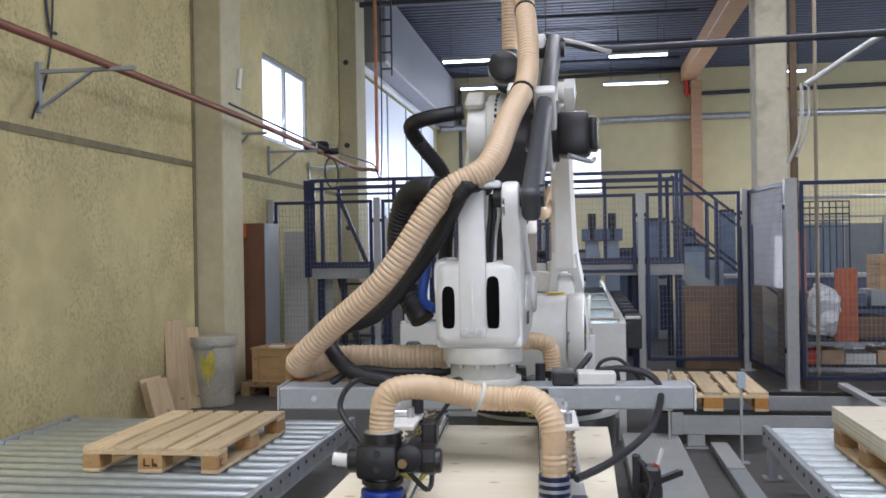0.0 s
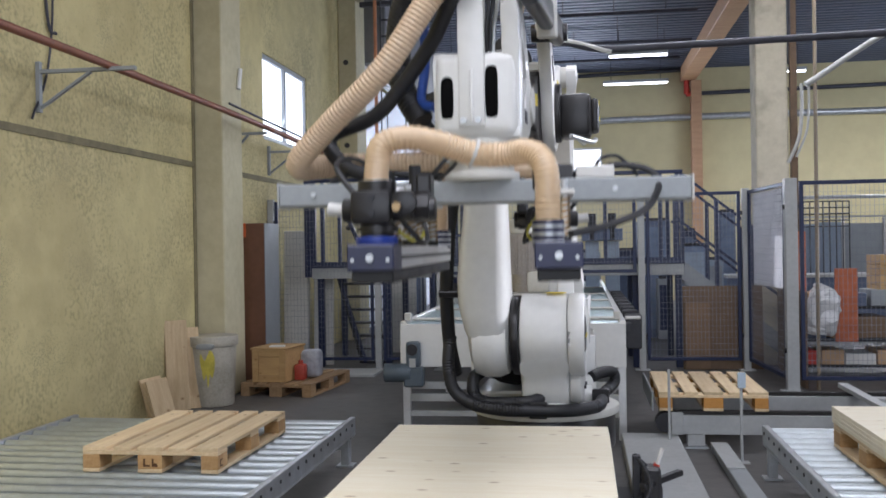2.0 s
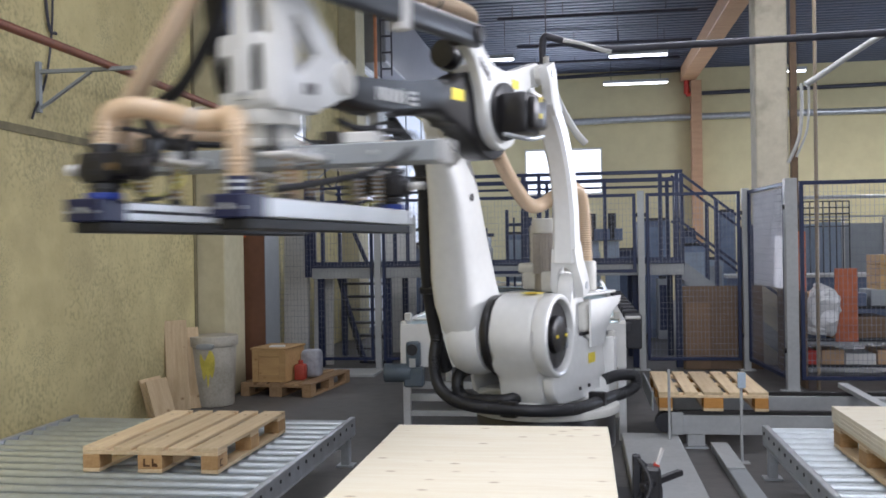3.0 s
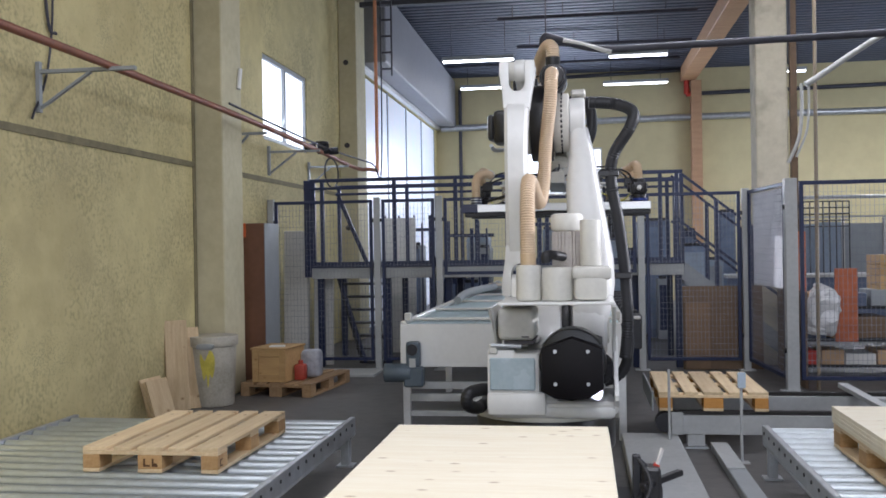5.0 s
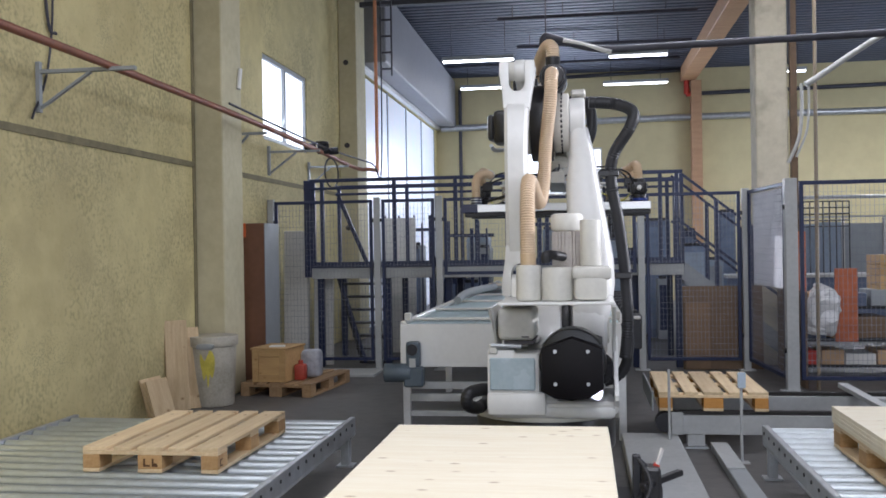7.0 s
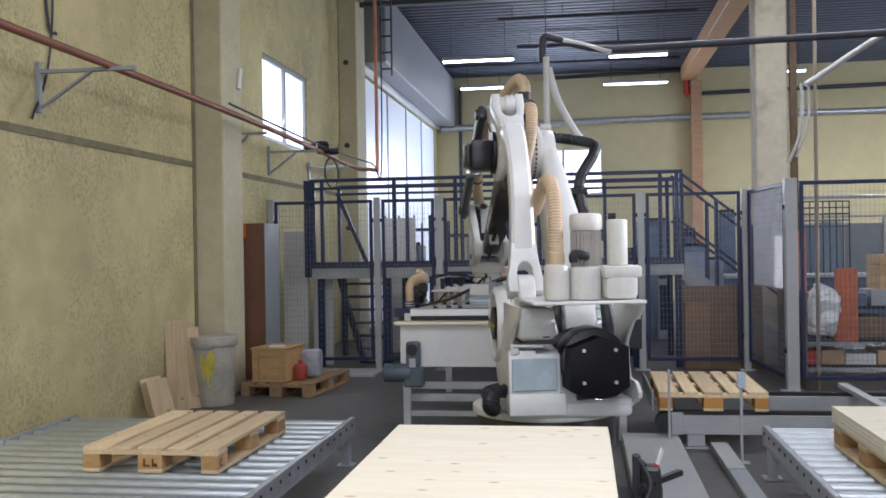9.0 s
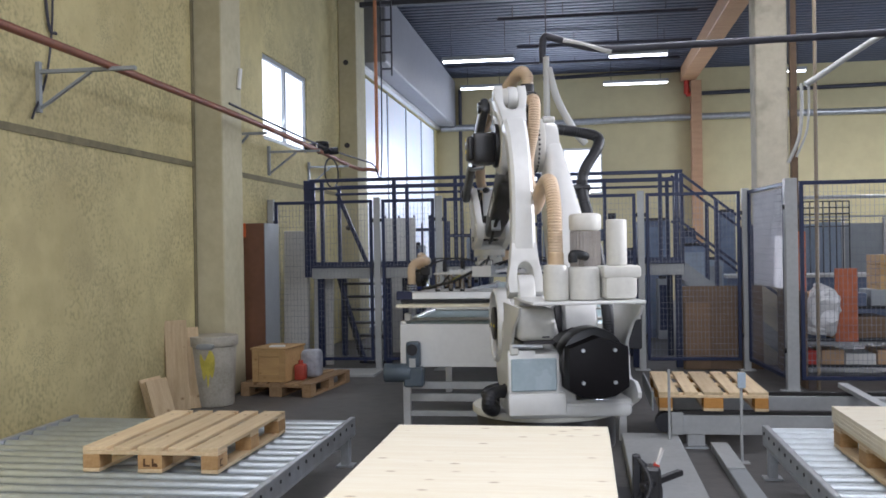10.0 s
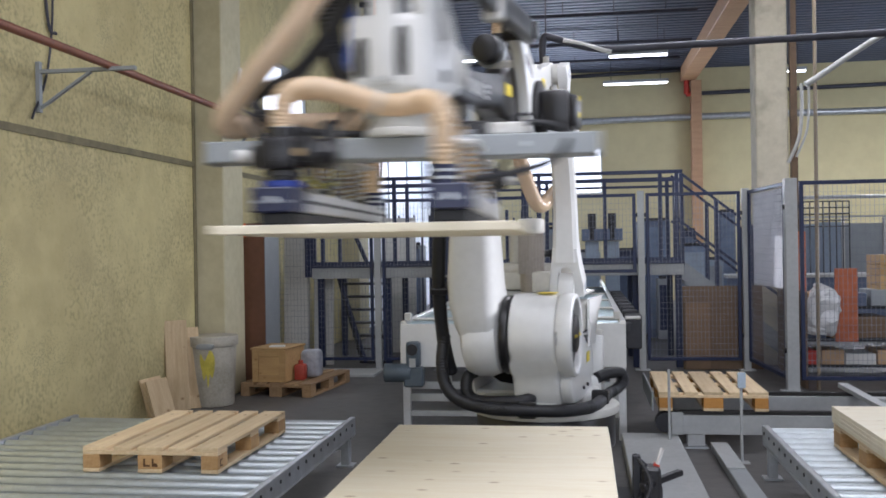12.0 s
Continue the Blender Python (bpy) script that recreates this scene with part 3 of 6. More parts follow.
    # shelf with the vacuum pumps
    s = part("pump_shelf", box(-0.74, -0.08, -0.41, 0.20, 1.228, 1.245, 0.004), WHITE, t)
    gus = [(-0.10, 1.213), (-0.66, 1.213), (-0.63, 1.17), (-0.48, 1.11), (-0.36, 1.0), (-0.32, 0.93), (-0.10, 0.93)]
    part("gusset", prism(gus, 0.245, 0.262, 0.003), WHITE, s)
    part("gusset", prism(gus, -0.42, -0.40, 0.003), WHITE, s)
    p = part("vacuum_filter", rod((-0.60, 0.045, 1.247), (-0.60, 0.045, 1.44), 0.068, seg=24, bevel=0.012), WHITE_OLD, t, "white vacuum filter pot")
    part("outlet", rod((-0.60, 0.045, 1.44), (-0.60, 0.045, 1.50), 0.043, seg=20), HOSE, p)
    part("filter_pot", rod((-0.60, -0.11, 1.247), (-0.60, -0.11, 1.425), 0.085, seg=28, bevel=0.012), WHITE_OLD, t, "dusty white filter pot")
    p = part("pump_body", box(-0.70, -0.50, -0.38, -0.20, 1.247, 1.42, 0.03, seg=2), WHITE_OLD, t)
    part("pump_collar", box(-0.705, -0.495, -0.40, -0.19, 1.36, 1.43, 0.02, seg=2), WHITE_OLD, p)
    part("silencer", rod((-0.60, -0.29, 1.43), (-0.60, -0.29, 1.68), 0.056, seg=24, bevel=0.01), WHITE_OLD, p, "slim white silencer tube")
    p = part("pump_motor", rod((-0.42, -0.16, 1.247), (-0.42, -0.16, 1.63), 0.075, seg=24), PUMPGREY, t, "grey-brown finned pump motor")
    bm = bmesh.new()
    for i in range(24):
        a = 2 * math.pi * i / 24
        beam((-0.42 + 0.079 * math.cos(a), -0.16 + 0.079 * math.sin(a), 1.36), (-0.42 + 0.079 * math.cos(a), -0.16 + 0.079 * math.sin(a), 1.62), 0.006, 0.012, bm)
    tagged(part("cooling_fin", bm, PUMPGREY, p), kind="stuff")
    part("fan_cowl", rod((-0.42, -0.16, 1.62), (-0.42, -0.16, 1.72), 0.09, seg=28, bevel=0.02), WHITE_OLD, p)
    part("pipe_elbow", tube([(-0.60, -0.05, 1.45), (-0.60, -0.05, 1.49), (-0.56, -0.10, 1.49), (-0.50, -0.14, 1.48)], 0.025), RUBBER, p)
    part("small_blower", box(-0.34, -0.22, -0.12, 0.05, 1.247, 1.38, 0.02, seg=2), WHITE_OLD, t)
    # thick black cable hose laid round the foot of the turret
    part("cable_hose", tube([(0.43, -0.50, 1.04), (0.46, -0.51, 0.88), (0.47, -0.48, 0.74), (0.49, -0.38, 0.665), (0.53, -0.22, 0.64), (0.53, -0.05, 0.635), (0.48, 0.16, 0.63), (0.30, 0.31, 0.625),
                              (0.0, 0.34, 0.62), (-0.22, 0.345, 0.62), (-0.38, 0.37, 0.625), (-0.47, 0.41, 0.66), (-0.47, 0.40, 0.72), (-0.38, 0.33, 0.73), (-0.30, 0.27, 0.71)], 0.034, rib=0.003), RUBBER, t, "black corrugated cable hose")
    for x, y in ((0.0, 0.33), (0.52, 0.0)):
        part("hose_clip", box(x - 0.022, x + 0.022, y - 0.05, y + 0.05, 0.59, 0.68, 0.006), BLACK, t)
    part("cable_loop", tube([(0.30, -0.30, 0.84), (0.40, -0.37, 0.80), (0.43, -0.37, 0.71), (0.44, -0.31, 0.665), (0.46, -0.18, 0.665), (0.46, -0.04, 0.675), (0.38, 0.02, 0.70)], 0.034, rib=0.003), RUBBER, t)
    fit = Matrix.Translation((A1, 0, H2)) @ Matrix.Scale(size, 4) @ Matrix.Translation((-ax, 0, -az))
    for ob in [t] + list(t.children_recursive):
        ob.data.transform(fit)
    x = A1 + TRX
    lug = [(x + 0.06, H2 + TRZ + 0.05), (x - 0.07, H2 + TRZ + 0.04), (x - 0.10, H2 + 0.10), (x - 0.12, H2 - 0.08), (x + 0.20, H2 - 0.10), (x + 0.12, H2 + 0.10)]
    part("link_bracket", prism(smooth2(lug, 4), 0.080, 0.174, 0.01), WHITE, t)
    part("link_pin", rod((A1 + TRX, 0.03, H2 + TRZ), (A1 + TRX, 0.225, H2 + TRZ), 0.045, seg=20), WHITE_OLD, t)
    return t


def lower_arm():
    """Origin at the shoulder; the arm points up."""
    n = 14
    secs = []
    # (z, half depth in x, x centre, inner y, outer y)
    for z, hx, cx, yi, yo in ((0.0, 0.20, -0.01, -0.145, -0.37), (0.12, 0.22, -0.01, -0.145, -0.405), (0.25, 0.205, 0.0, -0.145, -0.425), (0.40, 0.185, 0.0, -0.14, -0.42), (0.62, 0.165, 0.0, -0.135, -0.385),
                              (0.85, 0.15, 0.0, -0.13, -0.345), (1.05, 0.142, 0.0, -0.15, -0.315), (1.22, 0.145, 0.0, -0.158, -0.275)):
        secs.append((z, hx, cx, yi, yo))
    bm = bmesh.new()
    rings = []
    for z, hx, cx, yi, yo in secs:
        ring, cy, hy = [], (yi + yo) / 2, abs(yo - yi) / 2
        for i in range(20):
            a = 2 * math.pi * i / 20
            c, s = math.cos(a), math.sin(a)
            k = 0.55
            ring.append(bm.verts.new((cx + hx * math.copysign(abs(c) ** k, c), cy + hy * math.copysign(abs(s) ** k, s), z)))
        rings.append(ring)
    for u, v in zip(rings, rings[1:]):
        for i in range(20):
            bm.faces.new((u[i], u[(i + 1) % 20], v[(i + 1) % 20], v[i]))
    bm.faces.new(rings[0]), bm.faces.new(rings[-1])
    rod((0, -0.147, 0), (0, -0.37, 0), 0.235, bm, 40, bevel=0.07)
    rod((0, -0.158, 1.27), (0, -0.255, 1.27), 0.155, bm, 36, bevel=0.015)
    arm = part("lower_arm", bm, WHITE, robot, "white tapered lower arm")
    part("elbow_ring", rod((0, -0.062, 1.27), (0, -0.157, 1.27), 0.185, seg=36, bevel=0.008), WHITE_OLD, arm)
    part("ring_bolt", bolts((0, -0.118, 1.27), (0, 1, 0), 0.184, 36, 0.011), GREYCAST, arm)
    part("access_hole", rod((0.0, -0.128, 0.82), (0.0, -0.1255, 0.82), 0.021, seg=20), INK, arm)
    part("pivot_cap", rod((0, -0.36, 0), (0, -0.385, 0), 0.12, seg=28, bevel=0.008), WHITE_OLD, arm)
    # black cable hose up the outer side and its loop at the elbow
    part("cable_hose", tube([(0.06, -0.48, -0.22), (0.06, -0.50, 0.0), (0.05, -0.49, 0.3), (0.02, -0.455, 0.62), (0.0, -0.41, 0.9), (-0.02, -0.43, 1.06), (-0.04, -0.53, 1.22), (-0.02, -0.55, 1.32), (0.02, -0.45, 1.38), (0.0, -0.28, 1.395)], 0.036, rib=0.003), RUBBER, arm,
         "black corrugated cable hose")
    part("hose_clamp", box(-0.02, 0.09, -0.53, -0.42, 0.28, 0.32, 0.006), BLACK, arm)
    part("hose_clamp", box(-0.04, 0.05, -0.46, -0.33, 0.92, 0.96, 0.006), BLACK, arm)
    part("arm_lug", box(-0.06, 0.06, -0.26, -0.17, 1.43, 1.47, 0.01), WHITE_OLD, arm)
    # drawn 1.27 m long from pin to pin
    for ob in [arm] + list(arm.children_recursive):
        ob.data.transform(Matrix.Scale(L1 / 1.27, 4))
    return arm


def rear_link():
    """Origin at the turret pin; bowed bar with a fork at either end."""
    pts = [(-0.01, 0.16), (-0.06, 0.28), (-0.12, 0.44), (-0.155, 0.645), (-0.14, 0.84), (-0.085, 0.995), (-0.01, 1.09)]
    bm = bmesh.new()
    rings = []
    for x, z in smooth2(pts, 6, closed=False):
        f = abs(z - 0.65) / 0.45
        hw, hd = 0.062 + 0.010 * f * f, 0.062
        rings.append([bm.verts.new((x + sx * hd, ST + sy * hw, z)) for sx, sy in ((-1, -0.7), (-0.7, -1), (0.7, -1), (1, -0.7), (1, 0.7), (0.7, 1), (-0.7, 1), (-1, 0.7))])
    for u, v in zip(rings, rings[1:]):
        for i in range(8):
            bm.faces.new((u[i], u[(i + 1) % 8], v[(i + 1) % 8], v[i]))
    bm.faces.new(rings[0]), bm.faces.new(rings[-1])
    a = part("rear_link", bm, WHITE, robot, "white bowed parallel link with forked ends")
    arch = [(0.046 * math.cos(k * math.pi / 8), -0.07 - 0.06 * math.sin(k * math.pi / 8)) for k in range(9)]
    end = [(0.098, 0.052), (0.046, 0.052)] + arch + [(-0.046, 0.052), (-0.098, 0.052), (-0.102, -0.02), (-0.082, -0.14), (-0.072, -0.235), (0.072, -0.235), (0.082, -0.14), (0.102, -0.02)]
    for zc, up, bend in ((L1, 1, 0.075), (0.0, -1, 0.04)):
        bm = prism([(-y, z * up) for y, z in end], -0.058, 0.058, 0.006)
        bmesh.ops.rotate(bm, verts=bm.verts, cent=(0, 0, 0), matrix=Matrix.Rotation(math.pi / 2, 3, "Z"))
        for v in bm.verts:
            v.co.x -= bend * max(0.0, -v.co.z * up - 0.08) / 0.155
        bmesh.ops.translate(bm, verts=bm.verts, vec=(0, ST, zc))
        part("fork", bm, WHITE, a)
    part("pin", rod((0, ST - 0.105, L1), (0, ST + 0.105, L1), 0.022, seg=16), STEEL, a)
    part("pin", rod((0, ST - 0.105, 0), (0, ST + 0.105, 0), 0.022, seg=16), STEEL, a)
    return a


def elbow_bracket():
    """Origin at the elbow; level three-armed bracket."""
    o = [(0.425, 0.355), (0.365, 0.375), (0.27, 0.33), (0.12, 0.24), (0.0, 0.215), (-0.12, 0.225), (-0.26, 0.265), (-0.39, 0.30), (-0.453, 0.318), (-0.508, 0.285), (-0.512, 0.23), (-0.463, 0.19),
         (-0.38, 0.18), (-0.25, 0.10), (-0.19, -0.04), (-0.13, -0.145), (0.0, -0.19), (0.12, -0.15), (0.185, -0.06), (0.215, 0.07), (0.30, 0.22), (0.41, 0.285)]
    b = part("elbow_bracket", prism(smooth2(o, 3), 0.080, 0.142, 0.012), WHITE, robot, "white three-armed elbow bracket kept level")
    part("tip_boss", rod((TRX, 0.078, TRZ), (TRX, 0.176, TRZ), 0.055, seg=28, bevel=0.008), WHITE_OLD, b)
    part("tip_boss", rod((TLX, 0.06, TLZ), (TLX, 0.222, TLZ), 0.04, seg=24, bevel=0.005), BLACK, b)
    m = part("elbow_motor", box(-0.095, 0.095, 0.155, 0.315, -0.125, 0.085, 0.03, seg=2), BLACK, b, "black elbow drive motor")
    part("motor_cap", box(-0.085, 0.07, 0.305, 0.35, -0.10, 0.06, 0.02, seg=2), BLACK, m)
    part("elbow_hub", rod((0, 0.135, 0), (0, 0.168, 0), 0.145, seg=36, bevel=0.006), BLACK, m)
    for z in (-0.05, 0.03):
        part("warning_mark", box(0.0, 0.025, 0.35, 0.353, z, z + 0.025), YELLOW, m)
    part("motor_clip", tube([(0.16, 0.22, -0.13), (0.06, 0.31, -0.15), (-0.05, 0.33, -0.13)], 0.012), STEEL, m)
    part("warning_label", box(-0.19, -0.11, 0.143, 0.146, 0.135, 0.18), YELLOW, b, "yellow warning label")
    bm = bmesh.new()
    for i in range(4):
        beam((0.255 - i * 0.028, 0.144, 0.235 - i * 0.018), (0.235 - i * 0.028, 0.144, 0.19 - i * 0.018), 0.004, 0.012, bm)
    part("maker_mark", bm, INK, b, "plain dark bars")
    # vacuum unit on top: black cylinder, fittings
    f = part("hose_manifold", rod((0.26, -0.06, 0.275), (-0.13, -0.06, 0.275), 0.070, seg=24, bevel=0.01), BLACK, b, "black vacuum manifold")
    part("end_ring", rod((0.18, -0.06, 0.275), (0.13, -0.06, 0.275), 0.080, seg=24), GREYPAINT, f)
    part("end_ring", rod((-0.05, -0.06, 0.275), (-0.08, -0.06, 0.275), 0.084, seg=24), GREYCAST, f)
    part("outlet", rod((-0.045, -0.06, 0.32), (-0.045, -0.06, 0.40), 0.045, seg=20), RUBBER, f)
    part("inlet", rod((-0.13, -0.06, 0.275), (-0.24, -0.06, 0.275), 0.035, seg=16), STEEL, f)
    part("saddle", box(-0.08, 0.18, -0.05, 0.079, 0.175, 0.225, 0.01), WHITE_OLD, b)
    return b


def forearm():
    """Origin at the elbow; the arm points along x."""
    o = [(0.30, 0.165), (0.40, 0.125), (0.55, 0.085), (0.85, 0.045), (1.15, 0.025), (1.36, 0.02), (1.415, -0.01), (1.42, -0.06), (1.36, -0.085), (1.15, -0.105), (0.85, -0.10), (0.55, -0.075), (0.38, -0.085), (0.24, -0.135),
         (0.10, -0.215), (-0.05, -0.23), (-0.17, -0.17), (-0.225, -0.05), (-0.20, 0.09), (-0.10, 0.19), (0.05, 0.215), (0.18, 0.19)]
    sh = [(x, z + (0.02 if x > 0.5 else 0)) for x, z in o]
    f = part("forearm", prism(smooth2(sh, 3), -0.06, 0.074, 0.03, seg=3), BLACK, robot, "black tapered forearm with pale printed bars")
    part("elbow_ring", rod((0, -0.058, 0), (0, 0.078, 0), 0.235, seg=40, bevel=0.01), BLACK, f)
    part("warning_label", box(0.29, 0.415, 0.0745, 0.0765, 0.03, 0.085), YELLOW, f, "yellow warning label")
    # pale lettering block as plain bars, then three stripes
    bm, x = bmesh.new(), 0.83
    for w in (0.018, 0.008, 0.028, 0.026, 0.03, 0.028, 0.018):
        box(x, x + w, 0.0745, 0.0765, -0.035, 0.018 if w != 0.008 else 0.03, bm=bm)
        x += w + 0.012
    part("print_bar", bm, LABELGREY, f, "pale plain print bars")
    bm = bmesh.new()
    for i in range(3):
        box(0.735, 0.80, 0.0745, 0.0765, -0.035 + i * 0.024, -0.022 + i * 0.024, bm=bm)
    part("print_stripe", bm, LABELGREY, f, "pale plain stripes")
    part("cable", tube([(0.95, 0.03, -0.10), (1.05, 0.05, -0.15), (1.18, 0.05, -0.16), (1.30, 0.05, -0.14)], 0.014), RUBBER, f)
    part("cable_clip", box(1.0, 1.03, 0.0, 0.07, -0.16, -0.08, 0.004), STEEL, f)
    return f


def upper_link():
    """Origin at the front tip of the elbow bracket; bar along x."""
    u = part("upper_link", box(-0.05, L2 + 0.05, 0.146, 0.204, -0.056, 0.056, 0.022, seg=3), mat("dark_grey_enamel", (0.05, 0.053, 0.06), 0.36, var=0.15, scale=4), robot, "dark grey upper parallel bar")
    part("hose_clamp", box(0.62, 0.68, 0.136, 0.214, -0.085, 0.075, 0.006), SHEETWHITE, u, "white hose clamp")
    part("clamp_saddle", box(0.615, 0.685, 0.04, 0.145, 0.05, 0.09, 0.006), SHEETWHITE, u)
    return u


def wrist_head():
    """Origin at the wrist pin; stays level."""
    o = [(0.432, 0.29), (0.425, 0.345), (0.385, 0.368), (0.33, 0.335), (0.24, 0.275), (0.13, 0.185), (0.03, 0.095), (-0.055, 0.06), (-0.085, 0.0), (-0.06, -0.06), (0.02, -0.085), (0.12, -0.125), (0.16, -0.14),
         (0.345, -0.14), (0.365, -0.08), (0.375, 0.05), (0.40, 0.18)]
    hole = []
    cx, cz = 0.235, 0.075
    sm = smooth2(o, 3)
    tri = [(0.29, 0.165), (0.265, 0.175), (0.17, 0.085), (0.16, 0.06), (0.20, 0.02), (0.245, -0.02), (0.265, -0.01)]
    st = smooth2(tri, 8)
    for x, z in sm:
        a = math.atan2(z - cz, x - cx)
        best = min(st, key=lambda q: abs((math.atan2(q[1] - cz, q[0] - cx) - a + math.pi) % (2 * math.pi) - math.pi))
        hole.append((best[0], best[1]))
    w = part("wrist_head", prism(sm, 0.085, 0.14, 0.012, hole=hole), WHITE, robot, "white level wrist head with slotted front")
    low = [(0.375, 0.10), (0.36, 0.125), (0.25, 0.135), (0.13, 0.125), (0.03, 0.085), (-0.055, 0.06), (-0.085, 0.0), (-0.06, -0.06), (0.02, -0.085), (0.12, -0.125), (0.16, -0.14), (0.345, -0.14), (0.37, -0.08)]
    part("cheek", prism(smooth2(low, 3), -0.135, -0.085, 0.012), WHITE, w)
    # front shell with a rib; black plates paint the shade of two open slots
    part("front_shell", box(0.27, 0.392, -0.132, 0.132, -0.145, 0.125, 0.035, seg=3), WHITE, w)
    for y0, h0, h1 in ((-0.108, -0.085, 0.045), (0.032, -0.085, 0.075)):
        b = prism(smooth2([(-0.019, h0 + 0.012), (-0.01, h0), (0.01, h0), (0.019, h0 + 0.012), (0.02, (h0 + h1) / 2), (0.019, h1 - 0.016), (0.009, h1), (-0.009, h1), (-0.019, h1 - 0.016), (-0.02, (h0 + h1) / 2)], 4), 0, 0.012, 0.003)
        bmesh.ops.rotate(b, verts=b.verts, cent=(0, 0, 0), matrix=Matrix.Rotation(math.pi / 2, 3, "Z"))
        bmesh.ops.translate(b, verts=b.verts, vec=(0.394, y0 + 0.02, 0))
        part("slot", b, mat("slot_shade", (0.004, 0.004, 0.004), 0.9, var=0.2, spec=0.05), w, "black oval plate for the shade of an open slot")
    def slab(x0, x1, y0, y1, z0, z1, name="front_shell", material=WHITE, b=0.012):
        return part(name, box(x0, x1, y0, y1, z0, z1, b, seg=2), material, w)
    slab(0.36, 0.405, -0.052, 0.032, -0.115, 0.345, "front_rib", WHITE, 0.008)
    slab(0.404, 0.414, -0.014, -0.004, -0.10, 0.06, "rib_bead", WHITE, 0.003)
    part("rib_bolt", bolts((0.405, -0.035, -0.095), (1, 0, 0), 0.0, 1, 0.012), STEEL, w)
    part("rib_bolt", bolts((0.405, 0.012, -0.095), (1, 0, 0), 0.0, 1, 0.012), STEEL, w)
    slab(0.15, 0.37, -0.134, 0.139, -0.15, -0.11, "bottom_plate")
    part("flange", rod((FX, 0, -0.15), (FX, 0, -0.249), 0.105, seg=36, bevel=0.006), WHITE_OLD, w, "round tool flange with bolts")
    for k in range(12):
        a = k * math.pi / 6
        part("flange_bolt", bolts((FX + 0.115 * math.cos(a), 0.115 * math.sin(a), -0.20), (0, 0, -1), 0.0, 1, 0.012), STEEL, w)
    part("flange_ring", rod((FX, 0, -0.148), (FX, 0, -0.20), 0.128, seg=36, bevel=0.004), WHITE_OLD, w)
    part("wrist_pin", rod((0, -0.15, 0), (0, 0.15, 0), 0.062, seg=28, bevel=0.005), WHITE_OLD, w)
    part("link_pin", rod((WTX, 0.06, WTZ), (WTX, 0.216, WTZ), 0.035, seg=20), BLACK, w)
    part("wrist_motor", rod((0.20, 0, -0.08), (0.20, 0, 0.13), 0.065, seg=24, bevel=0.01), BLACK, w)
    part("hose_saddle", box(0.37, 0.43, -0.06, 0.085, 0.346, 0.37, 0.006), STEEL, w)
    bm = bmesh.new()
    for i in range(4):
        box(0.175 + i * 0.018, 0.187 + i * 0.018, 0.141, 0.143, -0.085, -0.045, bm=bm)
    part("maker_mark", bm, INK, w, "plain dark bars")
    part("blue_cable", tube([(0.30, -0.13, 0.33), (0.26, -0.18, 0.27), (0.22, -0.19, 0.12), (0.24, -0.2, 0.0), (0.28, -0.15, -0.03)], 0.016), mat("blue_cable", (0.03, 0.08, 0.35), 0.4), w, "bundled blue cable")
    part("cable_sleeve", tube([(0.36, -0.12, 0.35), (0.30, -0.22, 0.34), (0.22, -0.28, 0.22), (0.20, -0.27, 0.05), (0.24, -0.2, -0.07)], 0.04, rib=0.003), RUBBER, w, "black cable sleeve")
    for k, y in enumerate((0.046, 0.056, 0.066)):
        part("wire", tube([(0.37, y, 0.33), (0.385, y + 0.004 * k, 0.27), (0.39 - 0.012 * k, y - 0.006, 0.20), (0.37, y - 0.01, 0.11)], 0.006, seg=8), (RUBBER, GREYCAST, STEEL)[k], w)
    return w


pedestal()
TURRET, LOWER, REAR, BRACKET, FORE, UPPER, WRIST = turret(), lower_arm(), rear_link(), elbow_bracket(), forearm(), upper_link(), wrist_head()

# ---- the vacuum gripper ----
gripper = thing("vacuum_gripper", pose(0, 0, 0), "grey vacuum gripper with two suction bars and beige hoses", "gripper")


